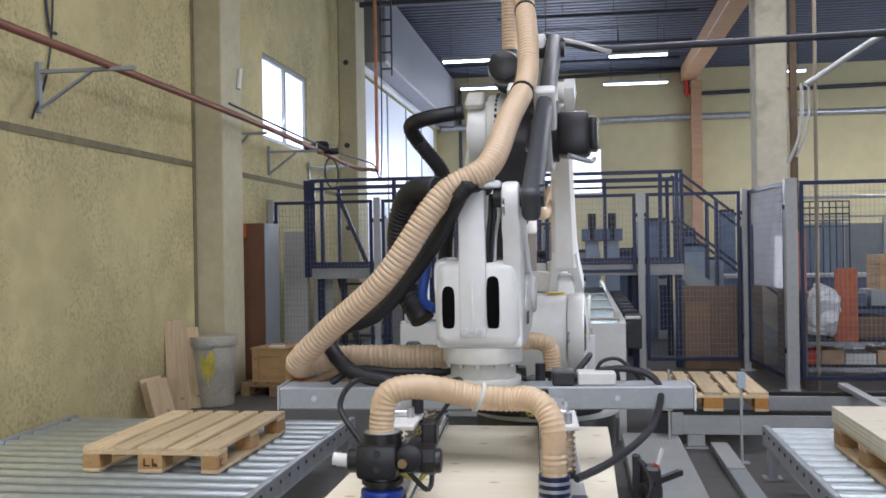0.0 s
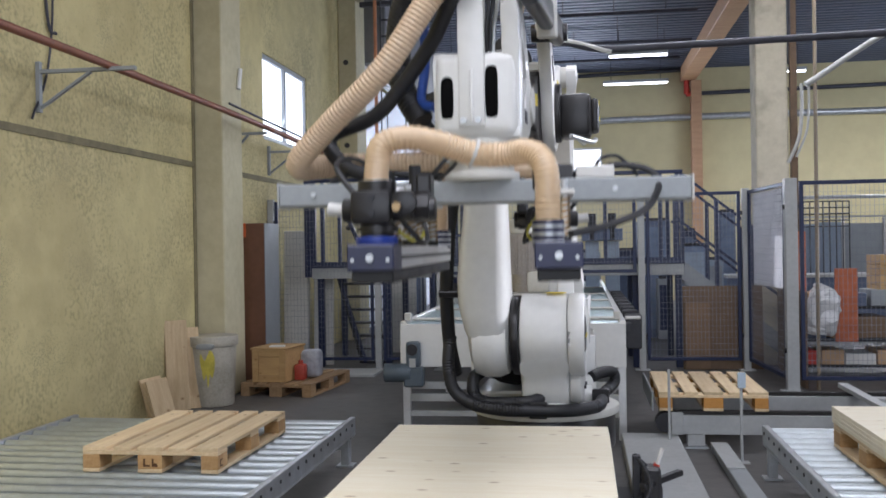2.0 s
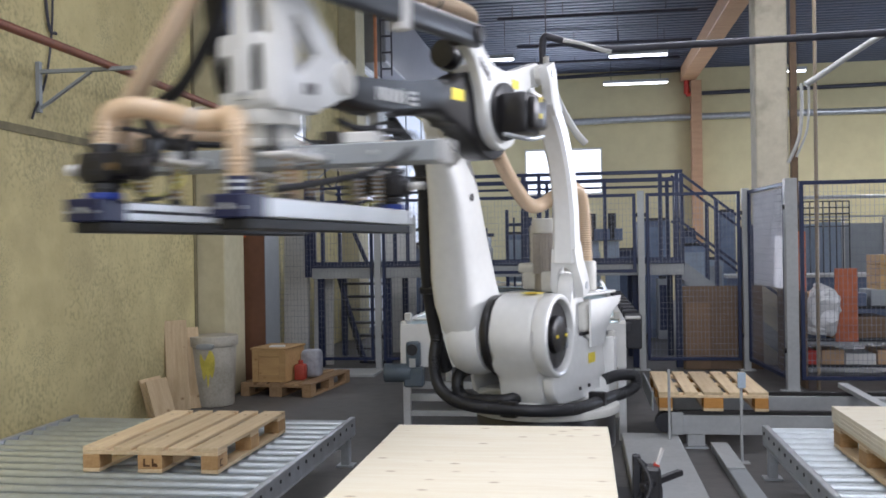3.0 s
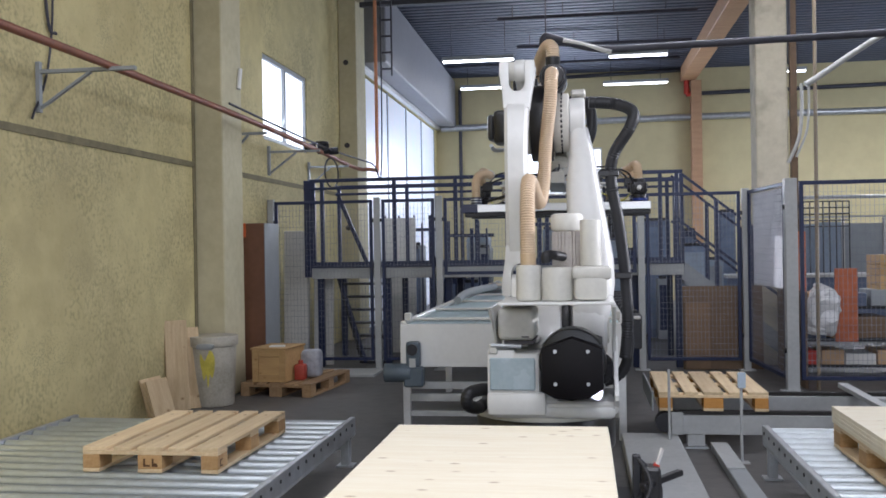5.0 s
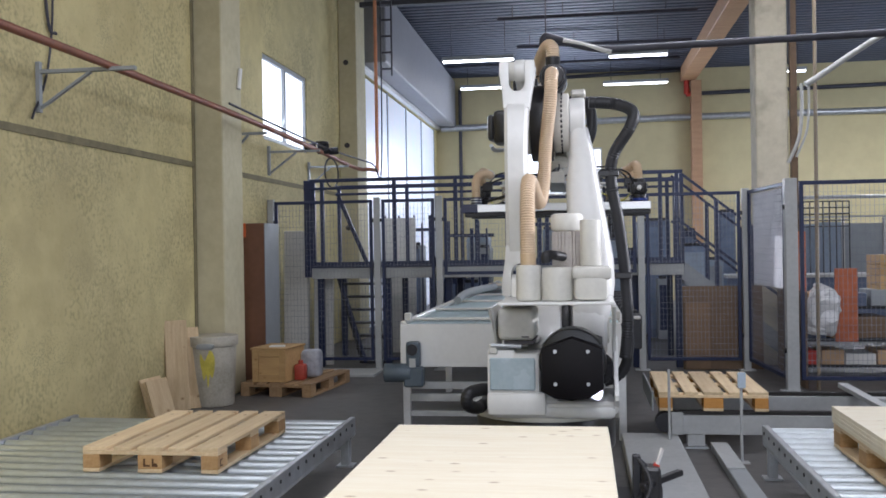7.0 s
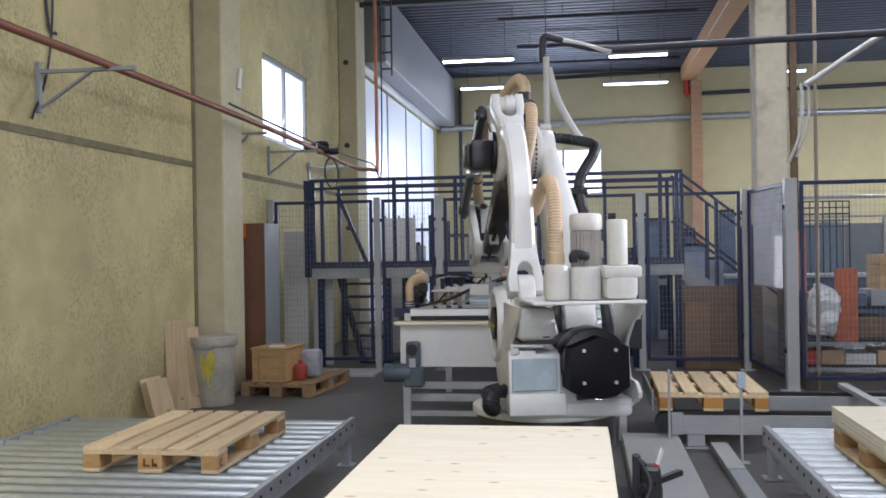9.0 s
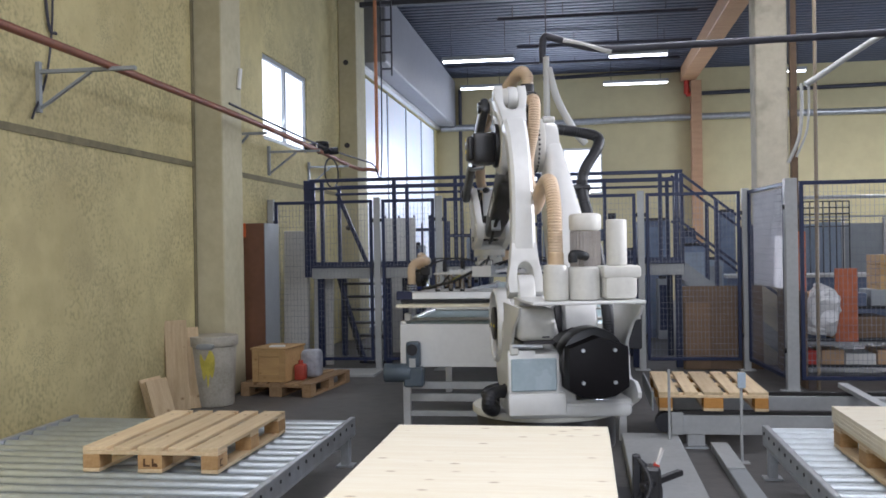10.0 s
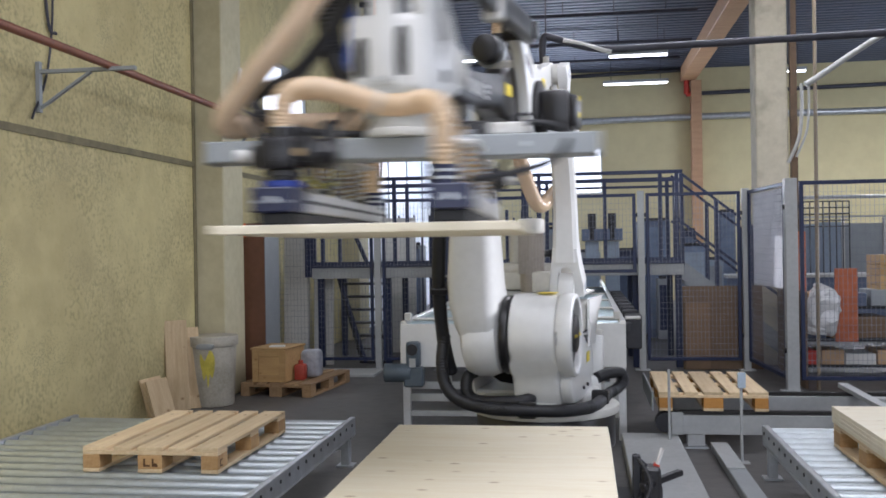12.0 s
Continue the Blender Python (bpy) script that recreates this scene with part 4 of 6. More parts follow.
def half_gripper(s):
    """One suction bar with its springs and hose fittings; s turns it about the middle."""
    def r(b):
        if s < 0:
            bmesh.ops.rotate(b, verts=b.verts, cent=(0, 0, 0), matrix=Matrix.Rotation(math.pi, 3, "Z"))
        return b
    x = -0.235
    bar = part("suction_bar", r(box(x - 0.058, x + 0.058, -0.71, 0.70, -0.36, -0.30, 0.004)), ALU, gripper, "long aluminium suction bar")
    part("foam_pad", r(box(x - 0.054, x + 0.054, -0.705, 0.70, -0.395, -0.362, 0.004)), RUBBER, bar, "black foam sealing pad")
    n0, n1 = (-0.735, -0.60) if s > 0 else (0.60, 0.735)
    part("end_cap", r(box(x - 0.060, x + 0.060, n0, n1, -0.363, -0.296, 0.004)), BLUE_CAP, bar, "dark blue end cap")
    ye = n0 if s > 0 else n1
    part("gauge", r(rod((x, ye, -0.33), (x, ye - 0.01 * s, -0.33), 0.010, seg=18)), STEEL, bar)
    part("cap_screw", r(rod((x - 0.045, ye, -0.335), (x - 0.045, ye - 0.006 * s, -0.335), 0.005, seg=8)), STEEL, bar)
    part("cap_screw", r(rod((x + 0.045, ye, -0.335), (x + 0.045, ye - 0.006 * s, -0.335), 0.005, seg=8)), STEEL, bar)
    part("blue_collar", r(rod((x, -0.63, -0.297), (x, -0.63, -0.275), 0.056, seg=24, bevel=0.004)), mat("bright_blue_plastic", (0.012, 0.035, 0.24), 0.35), bar, "blue plastic collar")
    part("side_slot", r(box(x + 0.0575, x + 0.0605, -0.59, 0.68, -0.335, -0.325)), GREYCAST, bar)
    for y in (-0.30, 0.30):
        c = part("spring_carrier", r(box(x - 0.05, x + 0.06, y - 0.13, y + 0.13, -0.165, -0.15, 0.004)), SHEETWHITE, gripper, "white spring carrier plate")
        for dx, dy in ((-0.02, -0.10), (-0.02, 0.10), (0.035, 0.0)):
            xx = x + dx
            part("plunger", r(rod((xx, y + dy, -0.30), (xx, y + dy, -0.12), 0.011, seg=12)), STEEL, c)
            bm = bmesh.new()
            coil = [(xx + 0.015 * math.cos(i * 1.05), y + dy + 0.015 * math.sin(i * 1.05), -0.279 + i * 0.0027) for i in range(41)]
            tube(coil, 0.0045, bm, seg=6, steps=1)
            part("spring", r(bm), BRASS, c)
            part("plunger_foot", r(rod((xx, y + dy, -0.30), (xx, y + dy, -0.282), 0.02, seg=12)), BLACK, c)
        part("cross_rail", r(box(x - 0.02, x + 0.03, min(y, 0), max(y, 0), -0.149, -0.13, 0.003)), ALU, c)
        part("lift_cylinder", r(rod((x + 0.05, y + 0.05, -0.145), (x + 0.05, y + 0.05, -0.06), 0.018, seg=14)), GREYCAST, c)
    # valve cluster on the near end
    v = part("valve_block", r(box(x - 0.062, x + 0.045, -0.68, -0.56, -0.245, -0.155, 0.014, seg=2)), BLACK, gripper, "black valve cluster")
    bm = rod((x, -0.62, -0.285), (x, -0.62, -0.24), 0.045, seg=24, bevel=0.004)
    rod((x, -0.62, -0.262), (x, -0.62, -0.25), 0.055, bm, 24)
    part("valve_neck", r(bm), BLACK, v)
    part("valve_arm", r(rod((x - 0.09, -0.62, -0.205), (x + 0.155, -0.62, -0.205), 0.032, seg=18, bevel=0.006)), BLACK, v)
    part("valve_head", r(rod((x + 0.075, -0.665, -0.19), (x + 0.075, -0.54, -0.19), 0.036, seg=18, bevel=0.006)), BLACK, v)
    part("valve_cap", r(rod((x + 0.10, -0.62, -0.20), (x + 0.14, -0.62, -0.20), 0.042, seg=8, bevel=0.004)), BLACK, v)
    part("hose_neck", r(rod((x, -0.62, -0.16), (x, -0.62, -0.13), 0.050, seg=22)), BLACK, v)
    part("fitting", r(rod((x - 0.09, -0.62, -0.205), (x - 0.13, -0.62, -0.20), 0.017, seg=12)), SHEETWHITE, v, "pale silencer plug")
    part("fitting", r(rod((x + 0.06, -0.67, -0.20), (x + 0.06, -0.685, -0.20), 0.012, seg=10)), BRASS, v)
    for z in (-0.175, -0.215):
        part("screw", r(rod((x - 0.005, -0.68, z), (x - 0.005, -0.688, z), 0.009, seg=10)), GREYCAST, v)
    part("clamp_band", r(rod((x, -0.62, -0.140), (x, -0.62, -0.128), 0.046, seg=22)), STEEL, v)
    part("solenoid", r(box(x + 0.10, x + 0.14, -0.60, -0.52, -0.18, -0.11, 0.006)), BLACK, v)
    part("air_line", r(tube([(x + 0.05, -0.60, -0.22), (x + 0.11, -0.58, -0.29), (x + 0.11, -0.45, -0.27), (x + 0.07, -0.36, -0.18)], 0.007, seg=8)), RUBBER, v)
    part("air_line", r(tube([(x - 0.06, -0.58, -0.17), (x - 0.13, -0.52, -0.08), (x - 0.12, -0.30, -0.04), (x - 0.05, -0.1, -0.09)], 0.008, seg=8)), RUBBER, v)
    part("air_line", r(tube([(x + 0.13, -0.55, -0.12), (x + 0.19, -0.45, -0.04), (x + 0.17, -0.20, -0.05), (x + 0.10, -0.05, -0.09)], 0.006, seg=8)), RUBBER, v)
    part("air_line", r(tube([(x + 0.02, -0.56, -0.24), (x + 0.08, -0.50, -0.285), (x + 0.10, -0.40, -0.25), (x + 0.06, -0.30, -0.20), (x, -0.22, -0.15)], 0.005, seg=8)), mat("yellow_air_line", (0.45, 0.42, 0.05), 0.4), v)
    # fixed hose from this bar over to the other one
    h = part("suction_hose", r(tube([(x, -0.62, -0.14), (x, -0.62, -0.10), (x + 0.015, -0.615, -0.035), (x + 0.08, -0.60, -0.016), (x + 0.165, -0.57, -0.030), (x + 0.25, -0.53, -0.055), (x + 0.33, -0.53, -0.060),
                                     (x + 0.385, -0.56, -0.055), (x + 0.425, -0.60, -0.075), (x + 0.443, -0.62, -0.12), (x + 0.445, -0.62, -0.20), (x + 0.445, -0.62, -0.27)], 0.0315, rib=0.0026, pitch=0.013, seg=18)), HOSE, gripper,
             "translucent beige ribbed suction hose")
    part("hose_cuff", r(rod((x + 0.445, -0.62, -0.31), (x + 0.445, -0.62, -0.24), 0.041, seg=20)), BLUE_CAP, h)
    for z in (-0.30, -0.28, -0.26):
        part("clamp_ring", r(rod((x + 0.445, -0.62, z), (x + 0.445, -0.62, z + 0.008), 0.0432, seg=20)), STEEL, h)
    part("cable_tie", r(rod((x + 0.245, -0.532, -0.053), (x + 0.253, -0.53, -0.056), 0.041, seg=20)), SHEETWHITE, h)


part("cross_beam", box(-0.656, 0.656, -0.07, 0.07, -0.167, -0.095, 0.005), GREYPAINT, gripper, "grey hollow steel cross beam")
part("end_plate", box(0.656, 0.662, -0.072, 0.072, -0.172, -0.09, 0.002), SHEETWHITE, gripper)
part("end_plate", box(-0.662, -0.656, -0.072, 0.072, -0.172, -0.09, 0.002), PALEGREY, gripper)
part("tool_plate", rod((0, 0, -0.095), (0, 0, -0.068), 0.122, seg=36, bevel=0.004), WHITE_OLD, gripper)
for x in (-0.54, 0.42):
    part("beam_bolt", bolts((x, -0.07, -0.13), (0, -1, 0), 0.0, 1, 0.01), STEEL, gripper)
half_gripper(1), half_gripper(-1)
part("cable", tube([(0.28, 0.0, -0.08), (0.36, 0.02, -0.065), (0.44, 0.02, -0.05), (0.53, 0.0, -0.07), (0.555, -0.06, -0.12), (0.50, -0.22, -0.20), (0.38, -0.40, -0.25), (0.27, -0.52, -0.275)], 0.011, seg=8), RUBBER, gripper)
part("cable", tube([(-0.5, 0.0, -0.09), (-0.42, 0.03, -0.05), (-0.3, 0.05, -0.06), (-0.1, 0.08, -0.07)], 0.012, seg=8), RUBBER, gripper)
part("cable", tube([(0.36, 0.03, -0.07), (0.38, 0.03, -0.03), (0.43, 0.03, -0.02), (0.47, 0.03, -0.05), (0.50, 0.02, -0.085)], 0.006, seg=8), RUBBER, gripper)
part("valve_terminal", box(0.30, 0.42, -0.05, 0.05, -0.094, -0.055, 0.004), SHEETWHITE, gripper, "small white valve terminal")
part("junction_box", box(0.22, 0.29, -0.06, 0.05, -0.094, -0.05, 0.004), BLACK, gripper)

# ---- the boards ----
BW, BL, BT = 0.83, 1.43, 0.024


def pine_panel(m, label, group="pine panels of the stack"):
    b = solid("pine_panel", box(-BW / 2, BW / 2, -BL / 2, BL / 2, 0, BT, 0.002), PINE_BOARD, label, "panel", m=m, group=group)
    return b


carried = pine_panel(pose(-0.75, 8.07, 0.965), "pale pine panel carried by the vacuum gripper", "")

# ---- pallets ----
SLAT, BLOCK = {}, {}


def pallet(m, label, top=PINE_PALLET, blocks=PINE_BLOCK, stamps=True, group="euro pallets"):
    """0.8 by 1.2 m, slats along y; origin at the near corner, on the support."""
    p = thing("pallet", m, label, "pallet", group)
    for x0, w in ((0.0, 0.145), (0.18875, 0.1), (0.3275, 0.145), (0.51125, 0.1), (0.655, 0.145)):
        key = (w, top.name)
        if key not in SLAT:
            SLAT[key] = mesh_of(box(0, w, 0, 1.2, 0, 0.022, 0.0025), "slat", top)
        shared("slat", SLAT[key], p, pose(x0, 0, 0.122))
    for y0, w in ((0.0, 0.145), (0.5275, 0.145), (1.055, 0.145)):
        key = ("cross", top.name)
        if key not in SLAT:
            SLAT[key] = mesh_of(box(0, 0.8, 0, 0.145, 0, 0.022, 0.0025), "cross_slat", top)
        shared("cross_slat", SLAT[key], p, pose(0, y0, 0.0995))
    for x0, w in ((0.0, 0.1), (0.3275, 0.145), (0.70, 0.1)):
        key = ("base", w, top.name)
        if key not in SLAT:
            SLAT[key] = mesh_of(box(0, w, 0, 1.2, 0, 0.0215, 0.0025), "base_slat", top)
        shared("base_slat", SLAT[key], p, pose(x0, 0, 0))
        for y0 in (0.0, 0.5275, 1.055):
            key = (w, blocks.name)
            if key not in BLOCK:
                BLOCK[key] = mesh_of(box(0, w, 0, 0.145, 0, 0.0775, 0.003), "block", blocks)
            shared("block", BLOCK[key], p, pose(x0, y0, 0.0218))
    if stamps:
        bm = bmesh.new()
        for dx, w, h in ((0.035, 0.012, 0.045), (0.035, 0.04, 0.011), (0.085, 0.011, 0.045), (0.085, 0.035, 0.010), (0.085, 0.03, 0.02)):
            box(0.3275 + dx, 0.3275 + dx + w, -0.0015, 0.001, 0.035, 0.035 + h, bm=bm)
        box(0.7985, 0.8015, 0.03, 0.04, 0.035, 0.075, bm=bm), box(0.7985, 0.8015, 0.03, 0.07, 0.035, 0.042, bm=bm), box(0.7985, 0.8015, 0.03, 0.07, 0.068, 0.075, bm=bm)
        part("stamp", bm, BURN, p, "dark burnt stamp bars")
    return p


pallet(pose(-2.807, 5.065, 0.316, 0, 0, -0.27), "clean empty pine euro pallet with burnt stamps on a roller conveyor")
pallet(pose(0.5625, 7.4386, 0.281, 0, 0, -0.6), "empty orange-brown wooden pallet on a chain conveyor", stamps=False, blocks=mat("orange_block_wood", (0.55, 0.27, 0.06), 0.7, dark=(0.42, 0.19, 0.04), scale=6, island=0.15))
pallet(pose(-3.62, 9.80, 0.0, 0, 0, -6), "old brown wooden pallet on the floor with a crate on it", PINE_OLD, PINE_OLD, stamps=False)
pallet(pose(-0.74, 2.45, 0.316), "pine pallet under the stack of panels", stamps=False)
pallet(pose(1.48, 4.84, 0.316), "pine pallet loaded with pine panels on a roller conveyor", stamps=False)

# stack in front: panels laid one on another
random.seed(5)
z, n = 0.4601, 15
step = (0.84 - 0.4601) / n
for i in range(n):
    last = i == n - 1
    dx, dy = (0, 0) if last else (random.uniform(-0.004, 0.004), random.uniform(-0.006, 0.004))
    pine_panel(pose(-0.325 + dx, 3.075 + dy, 0.4601 + step * i + (step - BT) , 0, 0, 0 if last else random.uniform(-0.25, 0.25)),
               "top pine panel of the stack with small knots" if last else "pale pine panel in the stack")
for i in range(4):
    solid("pine_panel", box(0, 0.83, 0, 1.21, 0, 0.0238, 0.002), PINE_BOARD, "pale pine panel on a loaded pallet", "panel", m=pose(1.475 + random.uniform(-0.004, 0.004), 4.835, 0.4601 + 0.024 * i), group="pine panels on the loaded pallet")

# ---- roller conveyors ----
ROLL = {}


def roller_conveyor(x0, x1, y0, y1, top, label, rails=True, pitch=0.165):
    c = thing("roller_conveyor", pose(x0, y0, 0), label, "conveyor", "roller conveyors")
    W, L = x1 - x0, y1 - y0
    key = round(W, 3)
    if key not in ROLL:
        b = rod((0.045, 0, 0), (W - 0.045, 0, 0), 0.032, seg=16, bevel=0.004)
        rod((0.02, 0, 0), (W - 0.02, 0, 0), 0.012, b, 8)
        ROLL[key] = mesh_of(b, "roller", ROLLER)
    y = 0.08
    while y < L - 0.04:
        shared("roller", ROLL[key], c, pose(0, y, top - 0.032))
        y += pitch
    for x in (0.0, W - 0.04):
        s = 1 if x == 0 else -1
        b = box(x, x + 0.04, 0, L, top - 0.11, top + 0.004, 0.004)
        r = part("side_rail", b, STEEL, c, "galvanised side rail with bolt heads")
        bm = bmesh.new()
        yy = 0.08
        while yy < L - 0.04:
            xo = x - 0.006 if x == 0 else x + 0.046
            rod((xo, yy, top - 0.038), (x + 0.02, yy, top - 0.038), 0.011, bm, 8)
            yy += pitch
        part("bolt_head", bm, GREYCAST, r)
        part("lower_lip", box(x - (0.0 if s > 0 else 0.02), x + (0.06 if s > 0 else 0.04), 0, L, top - 0.125, top - 0.112, 0.002), STEEL, r)
    for yy in (0.15, L / 2, L - 0.2):
        for x in (0.0, W - 0.06):
            g = part("leg", box(x, x + 0.06, yy, yy + 0.06, 0.012, top - 0.126, 0.003), STEEL, c)
            part("foot", box(x - 0.03, x + 0.09, yy - 0.03, yy + 0.09, 0, 0.012, 0.002), STEEL, g)
        part("cross_tie", box(0.06, W - 0.06, yy + 0.01, yy + 0.05, top - 0.20, top - 0.15, 0.003), STEEL, c)
    return c


roller_conveyor(-3.86, -1.66, 2.2, 6.85, 0.315, "galvanised roller conveyor along the plaster wall")
roller_conveyor(1.18, 2.75, 2.4, 6.68, 0.315, "galvanised roller conveyor beside the grey duct")
roller_conveyor(-1.0, 0.35, 1.2, 4.2, 0.315, "galvanised roller conveyor under the panel stack")

# infeed conveyor behind the robot
inf = thing("infeed_conveyor", pose(-1.46, 7.6, 0), "wide white infeed conveyor with pale rollers and gear motor", "conveyor")
part("front_panel", box(0, 1.79, 0, 0.03, 0.59, 0.935, 0.004), WHITE, inf, "white front sheet")
for x in (0.0, 1.74):
    part("side_panel", box(x, x + 0.05, 0.031, 9.0, 0.66, 0.955, 0.004), WHITE, inf, "white side sheet")
b = rod((0.052, 0, 0), (1.738, 0, 0), 0.045, seg=16)
ROLL["inf"] = mesh_of(b, "roller", mat("pale_green_roller", (0.55, 0.66, 0.68), 0.3, 0.45, var=0.08))
for i in range(60):
    shared("roller", ROLL["inf"], inf, pose(0, 0.10 + i * 0.148, 0.893))
for x in (0.0, 1.73):
    for y in (0.05, 2.5, 5.5, 8.0):
        part("leg", box(x, x + 0.06, y + 0.04, y + 0.10, 0, 0.66, 0.003), ALU, inf)
for z0, z1 in ((0.40, 0.46), (0.30, 0.36), (0.18, 0.22)):
    part("cross_tie", box(0.061, 1.729, 0.09, 0.13, z0, z1, 0.003), PALEGREY, inf)
g = part("gear_motor", box(0.06, 0.17, -0.10, 0.0, 0.60, 0.80, 0.02, seg=2), TEALBLUE, inf, "blue-grey gear motor")
part("motor_can", rod((0.10, -0.05, 0.55), (-0.12, -0.05, 0.55), 0.075, seg=20, bevel=0.01), TEALBLUE, g)
part("gear_flange", rod((0.115, -0.10, 0.74), (0.115, -0.12, 0.74), 0.045, seg=20), GREYCAST, g)
part("motor_plate", box(0.09, 0.14, -0.104, -0.10, 0.60, 0.67), PALEGREY, g)
part("gear_foot", box(0.04, 0.2, -0.11, -0.001, 0.44, 0.60, 0.015), TEALBLUE, g)
for x in (0.03, 1.70):
    k = part("guide_post", box(x, x + 0.05, 0.04, 0.12, 0.96, 1.02, 0.004), WHITE_OLD, inf)
for y in (0.30, 1.55, 2.9, 4.3, 6.0):
    part("cross_frame", box(0.051, 1.739, y, y + 0.14, 0.940, 0.956, 0.004), WHITE_OLD, inf, "white sheet strip across the rollers")
part("side_arm", tube([(0.16, 2.4, 0.99), (0.22, 2.9, 1.05), (0.41, 3.9, 1.07)], 0.04), GREYPAINT, inf)
for y, z in ((2.45, 1.0), (3.8, 1.07)):
    part("arm_post", rod((0.025, y, 0.9), (0.18 + (y - 2.45) * 0.14, y, z), 0.012, seg=8), GREYPAINT, inf)
part("stop_lever", rod((1.80, 0.3, 0.955), (1.92, 0.3, 0.955), 0.014), SHEETWHITE, inf)
b = part("sensor_rail", box(1.80, 1.84, 0.15, 6.0, 0.86, 0.92, 0.004), GREYCAST, inf)
for i in range(9):
    part("pusher_unit", box(1.80, 1.93, 0.3 + i * 0.5, 0.42 + i * 0.5, 0.70, 0.98, 0.01), GREYCAST, b)

# chain transfer conveyor with the orange pallet
ch = thing("chain_conveyor", pose(0.55, 7.46, 0), "grey chain transfer conveyor with black chains", "conveyor")
for y in (0.0, 0.95):
    r = part("chain_beam", box(0.08, 6.2, y, y + 0.09, 0.10, 0.245, 0.004), PALEGREY, ch, "grey box beam")
    part("chain", box(0.09, 6.2, y + 0.02, y + 0.07, 0.247, 0.279, 0.004), CHAIN, r, "black chain")
    part("sprocket_guard", box(0.10, 0.19, y - 0.022, y - 0.002, 0.10, 0.27, 0.004), PALEGREY, r)
for x in (0.22, 2.2, 4.2, 5.9):
    for y in (-0.01, 0.95):
        l = part("leg", box(x, x + 0.13, y + 0.01, y + 0.08, 0.012, 0.098, 0.003), PALEGREY, ch)
        part("foot", box(x - 0.02, x + 0.15, y - 0.03, y + 0.10, 0, 0.011), STEEL, l)
part("cross_frame", box(1.62, 1.70, -0.005, 1.24, 0.281, 0.32, 0.004), PALEGREY, ch)
part("rear_frame", box(0.9, 6.2, 1.25, 1.33, 0.02, 0.20, 0.004), PALEGREY, ch)
part("side_rail", box(1.71, 6.2, 0.45, 0.53, 0.281, 0.31, 0.004), PALEGREY, ch)
part("tension_wheel", rod((0.06, -0.01, 0.19), (0.06, 0.09, 0.19), 0.075, seg=24), GREYCAST, ch)
part("end_guide", box(-0.045, -0.03, -0.05, 1.05, 0.285, 0.43, 0.004), GREYPAINT, ch)

for x, y, h, refl in ((1.09, 6.96, 0.64, True), (0.62, 7.25, 0.62, False)):
    s = thing("sensor_post", pose(x, y, 0), "thin pale sensor post on the floor", "sensor post", "sensor posts")
    part("post", box(-0.009, 0.009, -0.009, 0.009, 0.01, h, 0.002), PALEGREY, s)
    part("foot", box(-0.05, 0.05, -0.04, 0.04, 0, 0.01, 0.002), PALEGREY, s)
    if refl:
        part("reflector", box(-0.028, 0.028, -0.03, -0.013, h - 0.11, h, 0.004), mat("blue_grey_reflector", (0.42, 0.50, 0.58), 0.2), s)

solid("cable_duct", box(0.28, 0.70, 4.3, 7.5, 0, 0.10, 0.006), PALEGREY, "low pale grey sheet metal cable duct on the floor", "cable duct")
solid("floor_rail", box(0.93, 1.05, 3.6, 7.35, 0, 0.06, 0.006), GREYPAINT, "blue-grey steel rail on the floor", "rail")
solid("floor_plate", box(0.92, 1.04, 6.5, 7.3, 0.0605, 0.075, 0.003), PALEGREY, "pale plate on the floor rail", "plate")

# clamp stand beside the stack
st = thing("clamp_stand", pose(0.18, 3.55, 0), "black and grey pneumatic clamp stand with cables beside the stack", "clamp stand")
part("upright", box(-0.01, 0.02, 0.0, 0.04, 0.01, 0.78, 0.004), GREYCAST, st)
part("foot_plate", box(-0.07, 0.08, -0.05, 0.11, 0, 0.01), STEEL, st)
part("cylinder", rod((0.045, 0.05, 0.72), (0.02, 0.02, 0.40), 0.022, seg=16), GREYCAST, st)
part("black_arm", beam((0.02, -0.05, 0.68), (0.17, 0.10, 0.70), 0.03, 0.022, bevel=0.004), BLACK, st)
part("red_knob", rod((0.07, 0.03, 0.725), (0.08, 0.03, 0.745), 0.012, seg=12), RED, st)
part("clamp_body", box(0.02, 0.09, -0.02, 0.07, 0.60, 0.74, 0.01), BLACK, st)
part("white_lever", beam((0.08, 0.02, 0.745), (0.10, 0.04, 0.80), 0.008, 0.012), SHEETWHITE, st)
bm = tube([(0.0, 0.02, 0.78), (0.05, -0.06, 0.70), (0.02, -0.10, 0.58), (0.08, -0.06, 0.45), (0.02, 0.0, 0.30)], 0.008, seg=8)
tube([(0.02, 0.02, 0.76), (0.09, 0.02, 0.66), (0.05, -0.10, 0.50), (0.0, -0.06, 0.35)], 0.007, bm, seg=8)
tube([(0.04, 0.02, 0.66), (-0.01, -0.08, 0.60), (0.07, -0.12, 0.52), (0.06, 0.0, 0.40)], 0.006, bm, seg=8)
part("cable", bm, RUBBER, st)

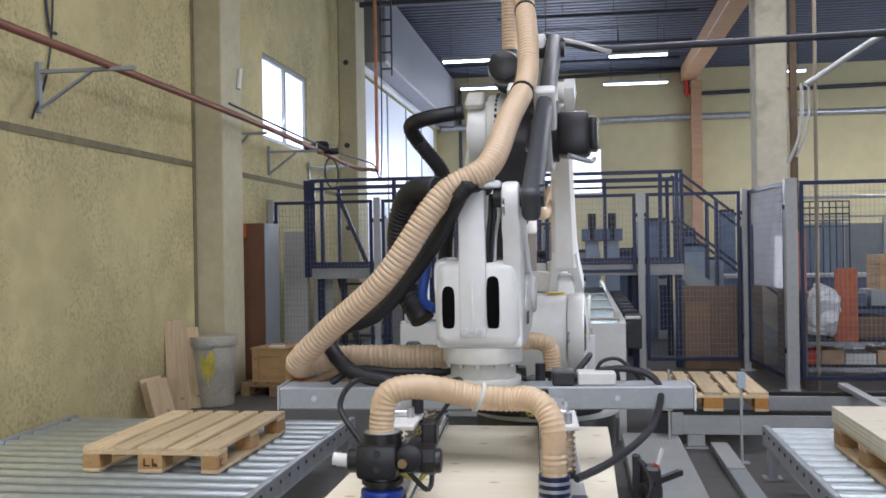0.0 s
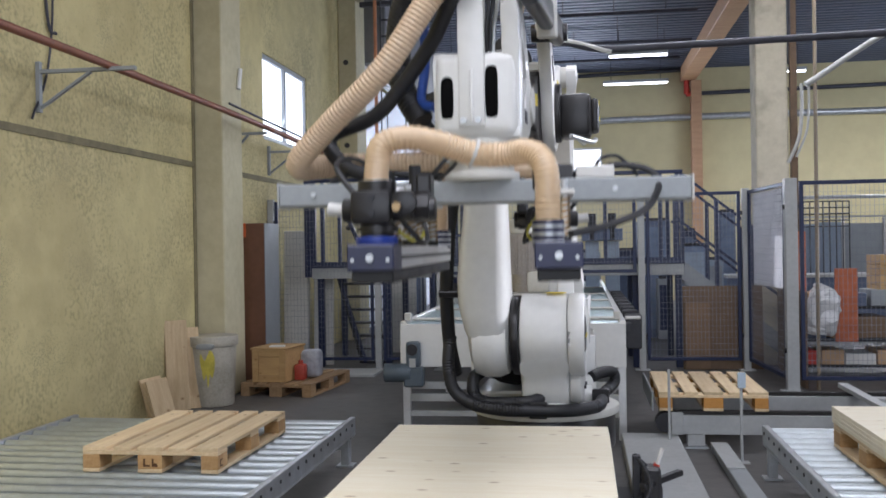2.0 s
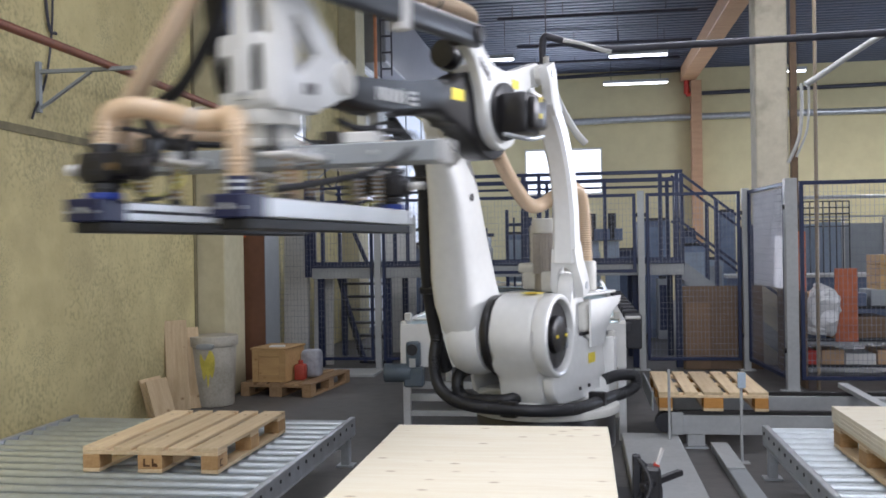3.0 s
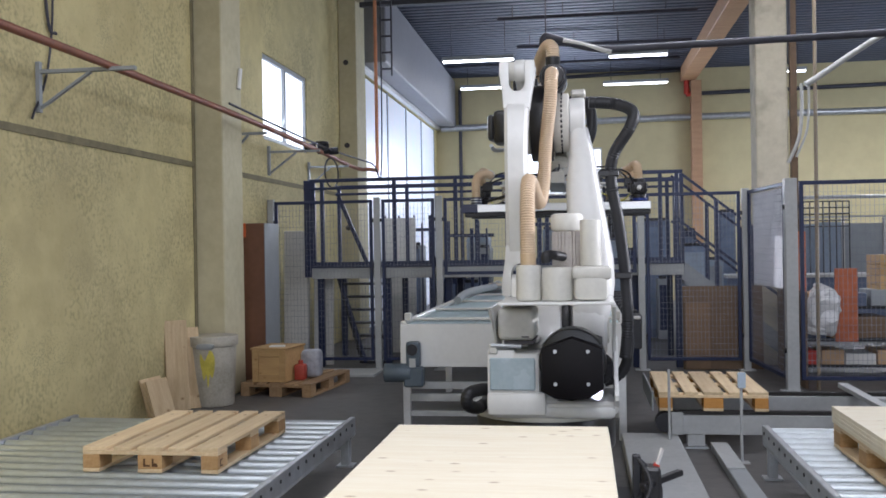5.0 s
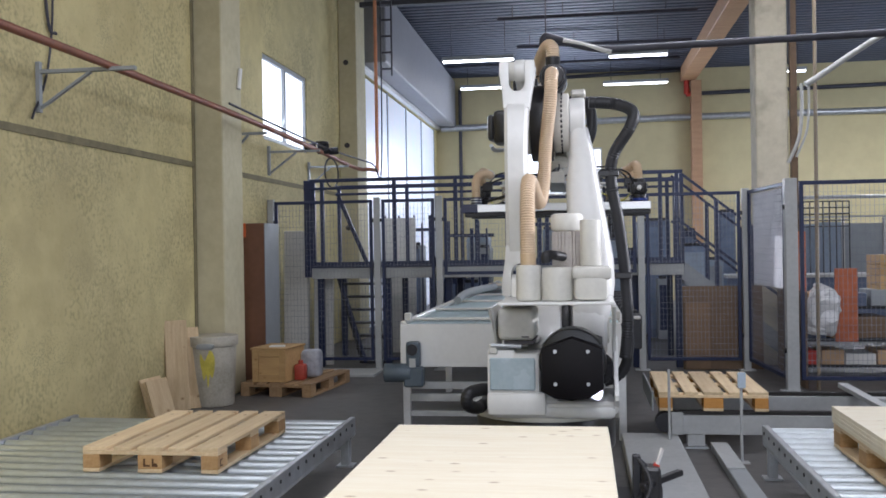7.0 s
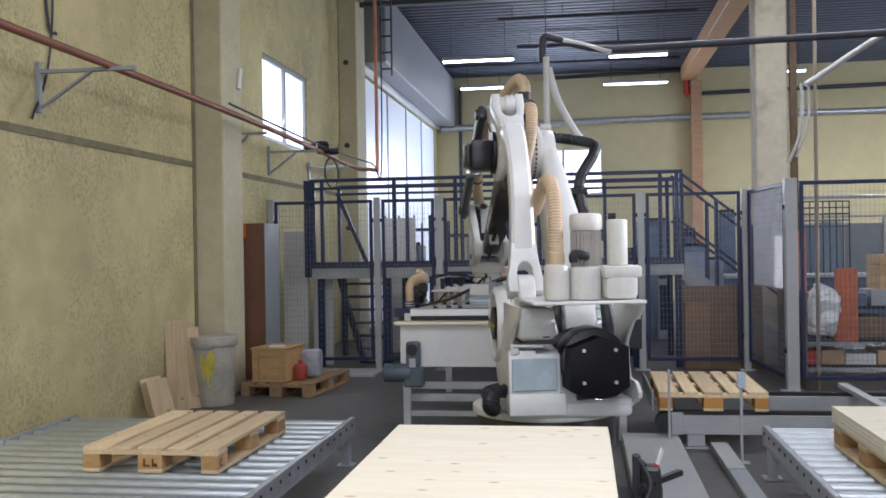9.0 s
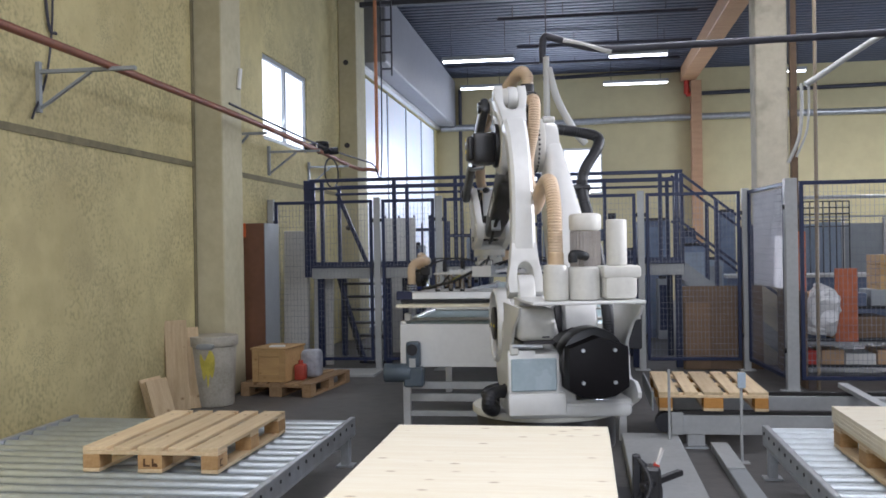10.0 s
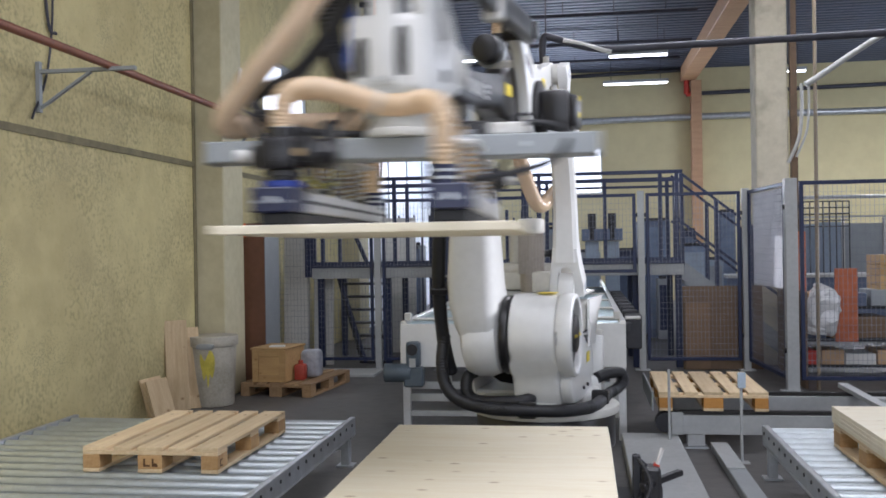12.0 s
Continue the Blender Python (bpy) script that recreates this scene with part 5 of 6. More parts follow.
# ---- left wall: pipe on brackets, things at its foot ----
PX = -3.45
pipe = thing("wall_pipe", pose(0, 0, 0), "red-brown compressed air pipe on wall brackets", "pipe")
part("pipe", tube([(PX, -3, 2.945), (PX, 3, 2.945), (PX, 9, 2.93), (PX, 12.5, 2.86), (PX, 14.6, 2.80), (-3.35, 15.1, 2.82), (-3.3, 15.45, 2.82)], 0.030, steps=6), COPPER, pipe)
part("riser", rod((-3.3, 15.45, 2.80), (-3.3, 15.45, 6.3), 0.028), ORANGEPIPE, pipe, "orange riser pipe")
part("thin_line", tube([(PX + 0.06, 9, 2.99), (PX + 0.05, 12.5, 2.92), (-3.28, 14.9, 2.9), (-3.22, 15.4, 2.9), (-3.2, 15.4, 6.0)], 0.012, steps=6), TRUSS, pipe)
for y, z, r in ((6.7, 2.93, 0.79), (10.55, 2.90, 0.50), (12.05, 2.84, 0.70), (13.9, 2.79, 0.62)):
    k = thing("wall_bracket", pose(WX, y, z), "grey angle-iron triangular wall bracket", "bracket", "wall brackets")
    x0 = 0.31 if 9.6 < y < 10.3 else 0.0
    part("wall_leg", box(x0, x0 + 0.035, -0.02, 0.02, -0.32, 0.06, 0.002), GREYPAINT, k)
    part("arm", box(0.03, r, -0.02, 0.02, -0.03, -0.002, 0.002), GREYPAINT, k)
    part("strut", beam((0.03, 0, -0.29), (r * 0.55, 0, -0.03), 0.03, 0.02), GREYPAINT, k)
v = thing("valve_cluster", pose(-3.45, 12.6, 2.88), "small dark valve group on the pipe", "valve")
for dx, dy, rr in ((-0.1, -0.3, 0.05), (0.0, 0.0, 0.07), (0.05, 0.3, 0.05), (-0.05, 0.15, 0.04)):
    part("valve_body", rod((dx - 0.06, dy, 0.02), (dx + 0.08, dy + 0.05, 0.03), rr, seg=14), GREYCAST, v)
part("handwheel", rod((0, 0, 0.1), (0, 0.0, 0.12), 0.09, seg=18), GREYCAST, v)
ring = [(-3.4 + 0.0, 12.9 + 0.36 * math.cos(a), 2.60 + 0.2 * math.sin(a)) for a in [i * math.pi / 6 for i in range(13)]]
solid("hanging_cable", tube(ring, 0.012, seg=8, steps=4), RUBBER, "loop of cable hanging from the wall bracket", "cable")
bm = tube([(WX + 0.02, 6.75, TOP), (WX + 0.02, 6.8, 3.6), (WX + 0.02, 6.95, 3.25)], 0.012, seg=6)
tube([(WX + 0.02, 6.9, TOP), (WX + 0.02, 6.9, 3.4), (WX + 0.02, 6.6, 2.55)], 0.009, bm, seg=6)
solid("wall_wire", bm, TRUSS, "thin dark wires down the plaster wall", "wire")
solid("thin_lamp", rod((-3.695, 10.10, 3.32), (-3.695, 10.16, 3.55), 0.024), LABELGREY, "small pale tube fixed on the pilaster", "tube")
cl = thing("cable_ladder", pose(-3.15, 15.6, 0), "dark cable ladder climbing beside the pilaster", "cable ladder")
for x in (-0.09, 0.09):
    part("rail", box(x - 0.012, x + 0.012, -0.02, 0.02, 4.4, TOP, 0.002), TRUSS, cl)
for i in range(7):
    part("rung", box(-0.09, 0.09, -0.012, 0.012, 4.5 + i * 0.27, 4.53 + i * 0.27), TRUSS, cl)

bn = thing("plastic_barrel", pose(-3.70, 9.25, 0), "dirty translucent white plastic barrel with yellow stains", "barrel")
BARREL = mat("dirty_plastic", (0.50, 0.47, 0.395), 0.45, dark=(0.30, 0.275, 0.215), scale=5, bump=0.1)
part("body", rod((0, 0, 0), (0, 0, 0.66), 0.205, seg=36, r2=0.235, bevel=0.015), BARREL, bn)
part("rim", rod((0, 0, 0.60), (0, 0, 0.70), 0.25, seg=36, bevel=0.01), BARREL, bn)
part("yellow_stain", prism(smooth2([(-0.03, 0.36), (-0.01, 0.27), (0.015, 0.33), (0.03, 0.20), (0.05, 0.33), (0.075, 0.30), (0.10, 0.44), (0.085, 0.54), (0.05, 0.57), (0.02, 0.53), (-0.03, 0.57), (-0.05, 0.48)], 3), -0.226, -0.19, 0.004), mat("yellow_spill", (0.52, 0.45, 0.07), 0.6, var=0.25, scale=12), bn, "yellow spill")
part("label_patch", prism(smooth2([(-0.07, 0.585), (0.06, 0.58), (0.10, 0.60), (0.09, 0.63), (-0.05, 0.635)], 3), -0.254, -0.20, 0.002), GREYPAINT, bn, "dirty grey smear")

for x, y, w, h, lean, turn in ((-3.90, 8.86, 0.22, 0.88, -6, 40), (-3.80, 9.02, 0.16, 0.80, -7, 46)):
    solid("leaning_board", box(-w / 2, w / 2, -0.012, 0.012, 0, h, 0.003), PINE_UPRIGHT, "tall pine board leaning on the wall", "board", m=pose(x, y, 0, lean, 0, turn), group="leaning boards")
for k in range(5):
    solid("leaning_board", box(-0.10, 0.10, -0.014, 0.014, 0, 0.36 + 0.03 * (k * 2 % 3), 0.003), PINE_UPRIGHT, "short pine off-cut leaning in a bundle by the wall", "board", m=pose(-3.84 + 0.032 * k, 8.30 - 0.03 * k, 0, -17 - k, -6 - 2 * (k % 2), 46 + 3 * (k % 3)), group="leaning boards")

cr = thing("wooden_crate", pose(-3.50, 9.86, 0.146, 0, 0, -6), "small plywood crate with battens and papers on top", "crate")
part("body", box(0.0, 0.38, 0.0, 0.50, 0, 0.34, 0.004), PINE_CRATE, cr)
for x in (0.0, 0.31):
    part("batten", box(x, x + 0.07, -0.022, -0.001, 0, 0.34, 0.003), PINE_CRATE, cr)
for zz in (0.0, 0.27):
    part("batten", box(0.071, 0.309, -0.021, -0.001, zz, zz + 0.07, 0.003), PINE_CRATE, cr)
part("lid", box(-0.015, 0.395, -0.03, 0.515, 0.342, 0.362, 0.003), PINE_CRATE, cr)
solid("paper", box(0, 0.16, 0, 0.12, 0, 0.012, 0.002), LABELGREY, "white papers lying on the crate", "paper", m=pose(-3.33, 9.9, 0.5085, 0, 0, 10))
solid("red_canister", join(box(-0.06, 0.06, -0.06, 0.06, 0.0, 0.17, 0.02, seg=2), rod((0, 0, 0.17), (0, 0, 0.21), 0.025)), mat("dull_red_plastic", (0.36, 0.05, 0.03), 0.5, var=0.25, scale=12), "red plastic canister beside the crate", "canister", m=pose(-3.02, 10.02, 0.146))
solid("grey_bag", box(-0.12, 0.10, -0.1, 0.1, 0, 0.30, 0.05, seg=3), mat("grey_film", (0.35, 0.36, 0.40), 0.4, var=0.3, scale=14, bump=0.5, bscale=20), "crumpled grey plastic bag", "bag", m=pose(-2.96, 10.28, 0.146))
cab = thing("tall_sheet_stack", pose(-3.96, 10.6, 0), "tall dark brown sheets wrapped in film against the pilaster", "sheets")
part("sheet_block", box(0, 0.36, 0, 0.5, 0, 1.86, 0.01), DARKCARD, cab)
part("orange_corner", box(-0.004, 0.14, -0.006, -0.001, 1.70, 1.862), ORANGE, cab)
part("film", box(0.361, 0.368, -0.01, 0.5, 0.3, 1.86), GREYPAINT, cab)
for x, y, h, w in ((-3.95, 12.35, 1.80, 0.34), (-3.58, 12.5, 1.15, 0.26), (-2.95, 14.0, 2.0, 0.5)):
    solid("pale_sheet", box(0, w, 0, 0.06, 0, h, 0.004), SHEETWHITE, "pale upright sheet leaning behind the fence", "sheet", m=pose(x, y, 0, -3), group="pale sheets")

# ---- fence ----
MESHWIRE = mat("fence_wire", (0.27, 0.28, 0.32), 0.4, 0.5, var=0.2)


fence = thing("safety_fence", pose(0, 12, 0), "dark blue wire mesh safety fence with pale grey posts", "fence")
FENCE_IN = pose(0, -12, 0)


def fence_panel(a, b, z0=0.12, z1=2.17, solid_to=None, wire=0.003, gap=0.045):
    """A blue framed mesh panel from a to b on the plan."""
    a, b = Vector((*a, 0)), Vector((*b, 0))
    L = (b - a).length
    place = Matrix.Translation(a) @ Matrix.Rotation(math.atan2(b.y - a.y, b.x - a.x), 4, "Z")
    verts, faces = [], []

    def bar(p, q):
        n = len(verts)
        for x in (p[0], q[0]):
            for y in (-wire / 2, wire / 2):
                for zz in (p[1], q[1]):
                    verts.append((x, y, zz))
        faces.extend(tuple(n + i for i in f) for f in ((0, 1, 3, 2), (4, 6, 7, 5), (0, 4, 5, 1), (2, 3, 7, 6), (0, 2, 6, 4), (1, 5, 7, 3)))
    x = 0.06
    while x < L - 0.05:
        bar((x - wire / 2, z0 + 0.03), (x + wire / 2, z1 - 0.03))
        x += gap
    zz = z0 + 0.06
    while zz < z1 - 0.05:
        bar((0.03, zz - wire / 2), (L - 0.03, zz + wire / 2))
        zz += gap * 1.6
    me = bpy.data.meshes.new("wire_mesh")
    me.from_pydata(verts, [], faces)
    me.materials.append(MESHWIRE)
    f = shared("mesh_panel", me, fence, FENCE_IN @ place)
    for x in (0.0, L - 0.04):
        part("upright", box(x, x + 0.04, -0.02, 0.02, z0, z1, 0.003), BLUE, f)
    for zz in (z0, z1 - 0.04):
        part("rail", box(0.04, L - 0.04, -0.02, 0.02, zz, zz + 0.04, 0.003), BLUE, f)
    return f


def fence_post(x, y, w=0.08, h=2.2):
    p = part("post", box(-w / 2, w / 2, -w / 2, w / 2, 0.012, h, 0.004), PALEGREY, fence, "pale grey square post", FENCE_IN @ pose(x, y, 0))
    part("foot_plate", box(-w / 2 - 0.05, w / 2 + 0.05, -w / 2 - 0.04, w / 2 + 0.04, 0, 0.012, 0.002), PALEGREY, p)
    part("clip", box(-w / 2 - 0.02, w / 2 + 0.02, -0.03, 0.03, 1.88, 1.93, 0.003), BLACK, p)
    part("clip", box(-w / 2 - 0.02, w / 2 + 0.02, -0.03, 0.03, 0.40, 0.45, 0.003), BLACK, p)


for x in (-4.0 + 0.02, -2.58, -1.78, 0.72, 1.96):
    fence_post(x, 12.0)
fence_post(2.13, 10.3, 0.12)
fence_panel((-3.93, 12.0), (-2.64, 12.0))
fence_panel((-2.52, 12.0), (-1.84, 12.0))
fence_panel((-1.72, 12.0), (0.66, 12.0), 1.20)
fence_panel((0.78, 12.0), (1.90, 12.0))
fence_panel((1.99, 11.93), (2.10, 10.40))
fence_panel((2.22, 10.3), (3.9, 10.3))
fence_panel((4.0, 10.3), (5.8, 10.3))
fence_post(3.95, 10.3)
solid("floor_strip", box(-3.3, -2.5, 11.3, 11.9, 0, 0.03, 0.004), PALEGREY, "pale threshold plate on the floor", "plate")

# ---- raised walkway behind the fence ----
wk = thing("walkway", pose(0, 12.25, 0), "raised steel walkway with blue handrails", "walkway")
part("deck", box(-3.5, 1.25, 0, 1.3, 1.24, 1.28, 0.004), GREYPAINT, wk)
part("edge_beam", box(-3.5, 1.25, -0.06, -0.002, 1.16, 1.32, 0.004), PALEGREY, wk, "pale grey edge beam")
part("kick_strip", box(-3.5, 1.25, -0.075, -0.061, 1.30, 1.38, 0.003), BLUE, wk)
part("rear_beam", box(-3.5, 1.25, 1.302, 1.36, 1.16, 1.32, 0.004), PALEGREY, wk)
for x in (-3.45, -2.55, -1.75, -0.2, 0.62, 1.15):
    for y in (0.02, 1.24):
        part("leg", box(x, x + 0.08, y, y + 0.08, 0, 1.238, 0.004), BLUE, wk)
for y, xs in ((-0.03, (-3.5, -3.38, -2.42, -1.62, -0.75, -0.55, 0.95, 1.15)), (1.33, (-3.5, -2.5, -1.5, -0.5, 0.3, 1.15))):
    for x in xs:
        part("stanchion", box(x, x + 0.05, y - 0.025, y + 0.025, 1.321, 2.42, 0.004), BLUE, wk)
    part("handrail", box(-3.52, 1.25, y - 0.025, y + 0.025, 2.421, 2.466, 0.006), BLUE, wk)
    part("mid_rail", box(-3.52, 1.25, y - 0.04, y - 0.026, 2.32, 2.355, 0.004), BLUE, wk)
part("corner_plate", box(-3.60, -3.50, -0.05, 0.0, 1.18, 2.45, 0.004), BLUE, wk)
part("hanging_post", box(-0.72, -0.66, -0.10, -0.05, 1.40, 2.36, 0.004), BLUE, wk)

# steep stair on the left
sr = thing("stair", pose(-3.25, 12.6, 0), "steep steel stair with open treads and blue strings", "stair", "stairs")
for i in range(7):
    part("tread", box(0.0 + 0.045 * i, 0.62, 0.0, 0.18, 1.06 - 0.175 * i, 1.09 - 0.175 * i, 0.003), GREYCAST, sr)
part("string", beam((-0.04, 0.09, 1.22), (0.30, 0.09, 0.0), 0.03, 0.05), GREYCAST, sr)
part("string", box(0.621, 0.66, 0.02, 0.16, 0, 1.15, 0.003), BLUE, sr)
bm = beam((0.02, 0.0, 2.25), (0.42, 0.0, 1.30), 0.05, 0.05)
beam((0.0, 0.0, 1.22), (0.36, 0.0, 0.02), 0.05, 0.04, bm)
part("diagonal", bm, BLUE, sr)

# flight that falls away to the right
fl = thing("stair_flight", pose(1.2, 12.35, 0), "blue steel stair flight falling from the walkway", "stair", "stairs")
for y in (0.0, 0.9):
    part("string", beam((0.0, y, 1.25), (1.5, y, 0.05), 0.04, 0.2), GREYPAINT, fl)
    for zz in (2.46, 1.85):
        part("handrail", beam((0.0, y, zz), (1.5, y, zz - 1.2), 0.032, 0.032), BLUE, fl)
    for i in range(4):
        x = 0.02 + i * 0.42
        part("stanchion", box(x, x + 0.05, y - 0.025, y + 0.025, 1.28 - x * 0.8, 2.44 - x * 0.8, 0.003), BLUE, fl)
for i in range(6):
    part("tread", box(0.08 + i * 0.22, 0.28 + i * 0.22, 0.04, 0.86, 1.06 - i * 0.176, 1.09 - i * 0.176, 0.003), GREYCAST, fl)

# machines behind the walkway
random.seed(11)
MACH = [mat("machine_blue_grey", (0.11, 0.14, 0.22), 0.5, var=0.2, scale=3), GREYPAINT, mat("machine_mid_blue", (0.16, 0.21, 0.32), 0.5, var=0.2), BLUE, mat("machine_pale_blue", (0.30, 0.36, 0.45), 0.5, var=0.12, scale=3)]
for i in range(22):
    x = -3.4 + i * 0.29 + random.uniform(-0.05, 0.05)
    y = 15.0 + random.uniform(0, 3.5)
    w, h = random.uniform(0.18, 0.55), random.uniform(0.9, 2.25)
    k = thing("machine_cabinet", pose(x, y, 0), "grey-blue machine cabinet seen through the fence", "machine", "machines behind the walkway")
    part("body", box(0, w, 0, 0.5, 0, h, 0.01), MACH[i % 5], k)
    part("door", box(0.03, w - 0.03, -0.015, -0.001, 0.15, h - 0.1, 0.004), MACH[(i + 2) % 5], k)
    part("plinth", box(0.02, w - 0.02, -0.01, 0.02, h, h + 0.05, 0.004), GREYCAST, k)
for x0, n, h in ((-3.05, 7, 2.05), (-2.05, 6, 1.95), (-1.15, 7, 2.1)):
    sf = thing("sorting_frame", pose(x0, 14.6, 0), "dark blue steel frame with upright bars behind the walkway", "frame", "sorting frames")
    for k in range(n):
        part("upright", box(k * 0.12, k * 0.12 + (0.05 if k % 3 == 0 else 0.025), 0, 0.05, 0, h - 0.12 * (k % 2), 0.003), BLUE, sf)
    for zz in (0.5, 1.1, h - 0.25):
        part("rail", box(0, n * 0.12, 0.051, 0.09, zz, zz + 0.05, 0.003), BLUE, sf)
for x in (-0.35, 0.05, 0.34):
    k = thing("press_unit", pose(x, 14.2, 0), "blue-grey press unit with dark cylinders", "machine", "machines behind the walkway")
    part("column", box(0, 0.2, 0, 0.3, 0, 1.6, 0.01), MACH[4], k)
    part("cylinder", rod((0.1, -0.05, 1.62), (0.1, -0.05, 2.0), 0.06, seg=16), GREYCAST, k)
    part("head", box(-0.05, 0.25, -0.1, 0.3, 1.605, 1.78, 0.01), MACH[0], k)

# ---- right side: column foot, sheets, storage behind the fence ----
solid("brown_sheet", box(0, 0.95, 0, 0.03, 0, 1.02, 0.004), BROWNCARD, "large brown cardboard sheet leaning behind the fence", "sheet", m=pose(1.22, 12.1, 0, -2))
solid("brown_sheet", box(0, 0.30, 0, 0.03, 0.0, 0.82, 0.004), mat("mid_cardboard", (0.23, 0.15, 0.09), 0.8, var=0.12), "smaller brown cardboard sheet", "sheet", m=pose(1.24, 12.06, 0, -1))
solid("slatted_panel", join(box(0, 0.03, 0, 1.4, 0, 1.02), box(-0.01, 0.0, 0, 1.4, 0.1, 0.2)), BROWNCARD, "brown panel behind the side fence", "panel", m=pose(2.3, 10.5, 0))
MILKY = mat("milky_plastic", (0.86, 0.86, 0.88), 0.25, var=0.06, scale=3, bump=0.4, bscale=6)
see_through(MILKY, (0.9, 0.9, 0.92), 0.65)
part("plastic_sheet", box(0, 0.012, 0, 1.40, 1.05, 2.12), MILKY, fence, "milky plastic sheet", FENCE_IN @ pose(2.125, 10.45, 0, 0, 0, 4))

sh = thing("storage_rack", pose(2.35, 11.3, 0), "storage rack with boxes and bags behind the fence", "rack")
for x in (0.0, 1.3, 2.6):
    for y in (0.0, 0.7):
        part("upright", box(x, x + 0.05, y, y + 0.05, 0, 1.15, 0.003), GREYPAINT, sh)
for zz in (0.12, 0.42, 0.78):
    part("shelf", box(0, 2.65, 0, 0.75, zz, zz + 0.03, 0.003), GREYCAST, sh)
random.seed(3)
cols = [BROWNCARD, SHEETWHITE, RED, GREYPAINT, mat("box_board", (0.46, 0.31, 0.18), 0.8, var=0.15), MACH[0]]
for zz, hs in ((0.152, 0.22), (0.452, 0.26), (0.812, 0.2)):
    x = 0.07
    while x < 2.4:
        w, h = random.uniform(0.14, 0.36), random.uniform(0.09, hs)
        k = solid("storage_box", box(0, w, 0, 0.5, 0, h, 0.006), random.choice(cols), "box of goods on the rack shelf", "box", m=pose(2.35 + x, 11.33, zz, 0, 0, 0), group="rack boxes")
        x += w + random.uniform(0.015, 0.05)
solid("orange_barrier", box(0, 0.24, 0, 0.03, 0, 0.82), mat("faded_orange", (0.42, 0.12, 0.05), 0.6, var=0.25, scale=10), "orange plastic mesh barrier on the rack", "barrier", m=pose(2.80, 11.26, 0.42))
solid("orange_post", box(0, 0.08, 0, 0.05, 0, 1.66), mat("faded_orange", (0.42, 0.12, 0.05), 0.6, var=0.25, scale=10), "narrow orange upright plastic panel", "panel", m=pose(2.40, 11.2, 0))
bm = bmesh.new()
bmesh.ops.create_icosphere(bm, subdivisions=4, radius=0.19)
for vv in bm.verts:
    c = vv.co / 0.19
    x, z = (math.copysign(abs(c[k]) ** 0.45, c[k]) for k in (0, 2))
    vv.co = Vector((x * (0.15 + 0.03 * (z < 0)) + 0.05 * z, c.y * 0.10, z * 0.27 - 0.05 * x * (z > 0.3)))
    vv.co += noise.noise_vector(vv.co * 9) * 0.055 + noise.noise_vector(vv.co * 24) * 0.022
solid("white_sack", bm, BAGWHITE, "crumpled white plastic sack hung on the rack", "sack", m=pose(2.63, 11.15, 0.78))
for i in range(5):
    k = solid("stacked_board", box(0, 0.8, 0, 0.5, 0, 0.11, 0.004), PINE_CRATE, "wooden board stacked on the rack", "boards", m=pose(3.3, 11.35, 0.812 + i * 0.115), group="stacked boards")
pw = thing("partition", pose(3.2, 18.2, 0), "blue-grey sheet partition with pale posts far in the hall", "partition")
random.seed(21)
x = 0.0
while x < 8.0:
    w = random.uniform(0.35, 0.8)
    part("panel", box(x, x + w - 0.06, 0, 0.04, 0.1, 1.86 + random.uniform(-0.05, 0.05), 0.004), MACH[(0, 4, 2, 4, 1)[int(x * 3) % 5]], pw)
    part("post", box(x + w - 0.055, x + w - 0.005, -0.02, 0.05, 0, 1.96, 0.003), SHEETWHITE, pw)
    x += w
part("top_rail", box(0, 8.0, -0.015, 0.045, 1.965, 2.0, 0.003), PALEGREY, pw)
part("wall_pipe", rod((0, 0.2, 2.35), (8.0, 0.2, 2.35), 0.03, seg=10), STEEL, pw)
for x in (0.1, 4.0, 7.9):
    part("pipe_post", box(x - 0.02, x + 0.02, 0.17, 0.23, 0, 2.38, 0.003), STEEL, pw)
wr = thing("wire_rack", pose(3.75, 17.6, 0), "dark wire grid rack in front of the partition", "rack")
for k in range(9):
    part("bar", rod((k * 0.11, 0, 0), (k * 0.11, 0, 2.25), 0.012, seg=6), GREYCAST, wr)
for k in range(5):
    part("cross_bar", rod((0, -0.015, 1.80 + k * 0.11), (0.88, -0.015, 1.80 + k * 0.11), 0.012, seg=6), GREYCAST, wr)
bn2 = thing("workbench", pose(3.0, 16.5, 0), "long pale workbench line far in the hall", "workbench")
part("top", box(-0.6, 6, 0, 0.9, 0.95, 1.0, 0.004), SHEETWHITE, bn2)
part("front", box(-0.6, 6, 0.05, 0.09, 0.2, 0.948, 0.004), MACH[0], bn2)
for i in range(7):
    part("leg", box(-0.55 + i * 1.05, -0.49 + i * 1.05, 0.1, 0.16, 0, 0.948, 0.003), GREYPAINT, bn2)
for i in range(9):
    solid("goods_crate", box(0, 0.5, 0, 0.5, 0, 0.9 + 0.25 * (i % 3), 0.01), (MACH[4], SHEETWHITE, MACH[0])[i % 3], "plain goods crate far behind the fence", "crate", m=pose(3.1 + i * 0.75, 19.5 + (i % 2), 0), group="far goods")

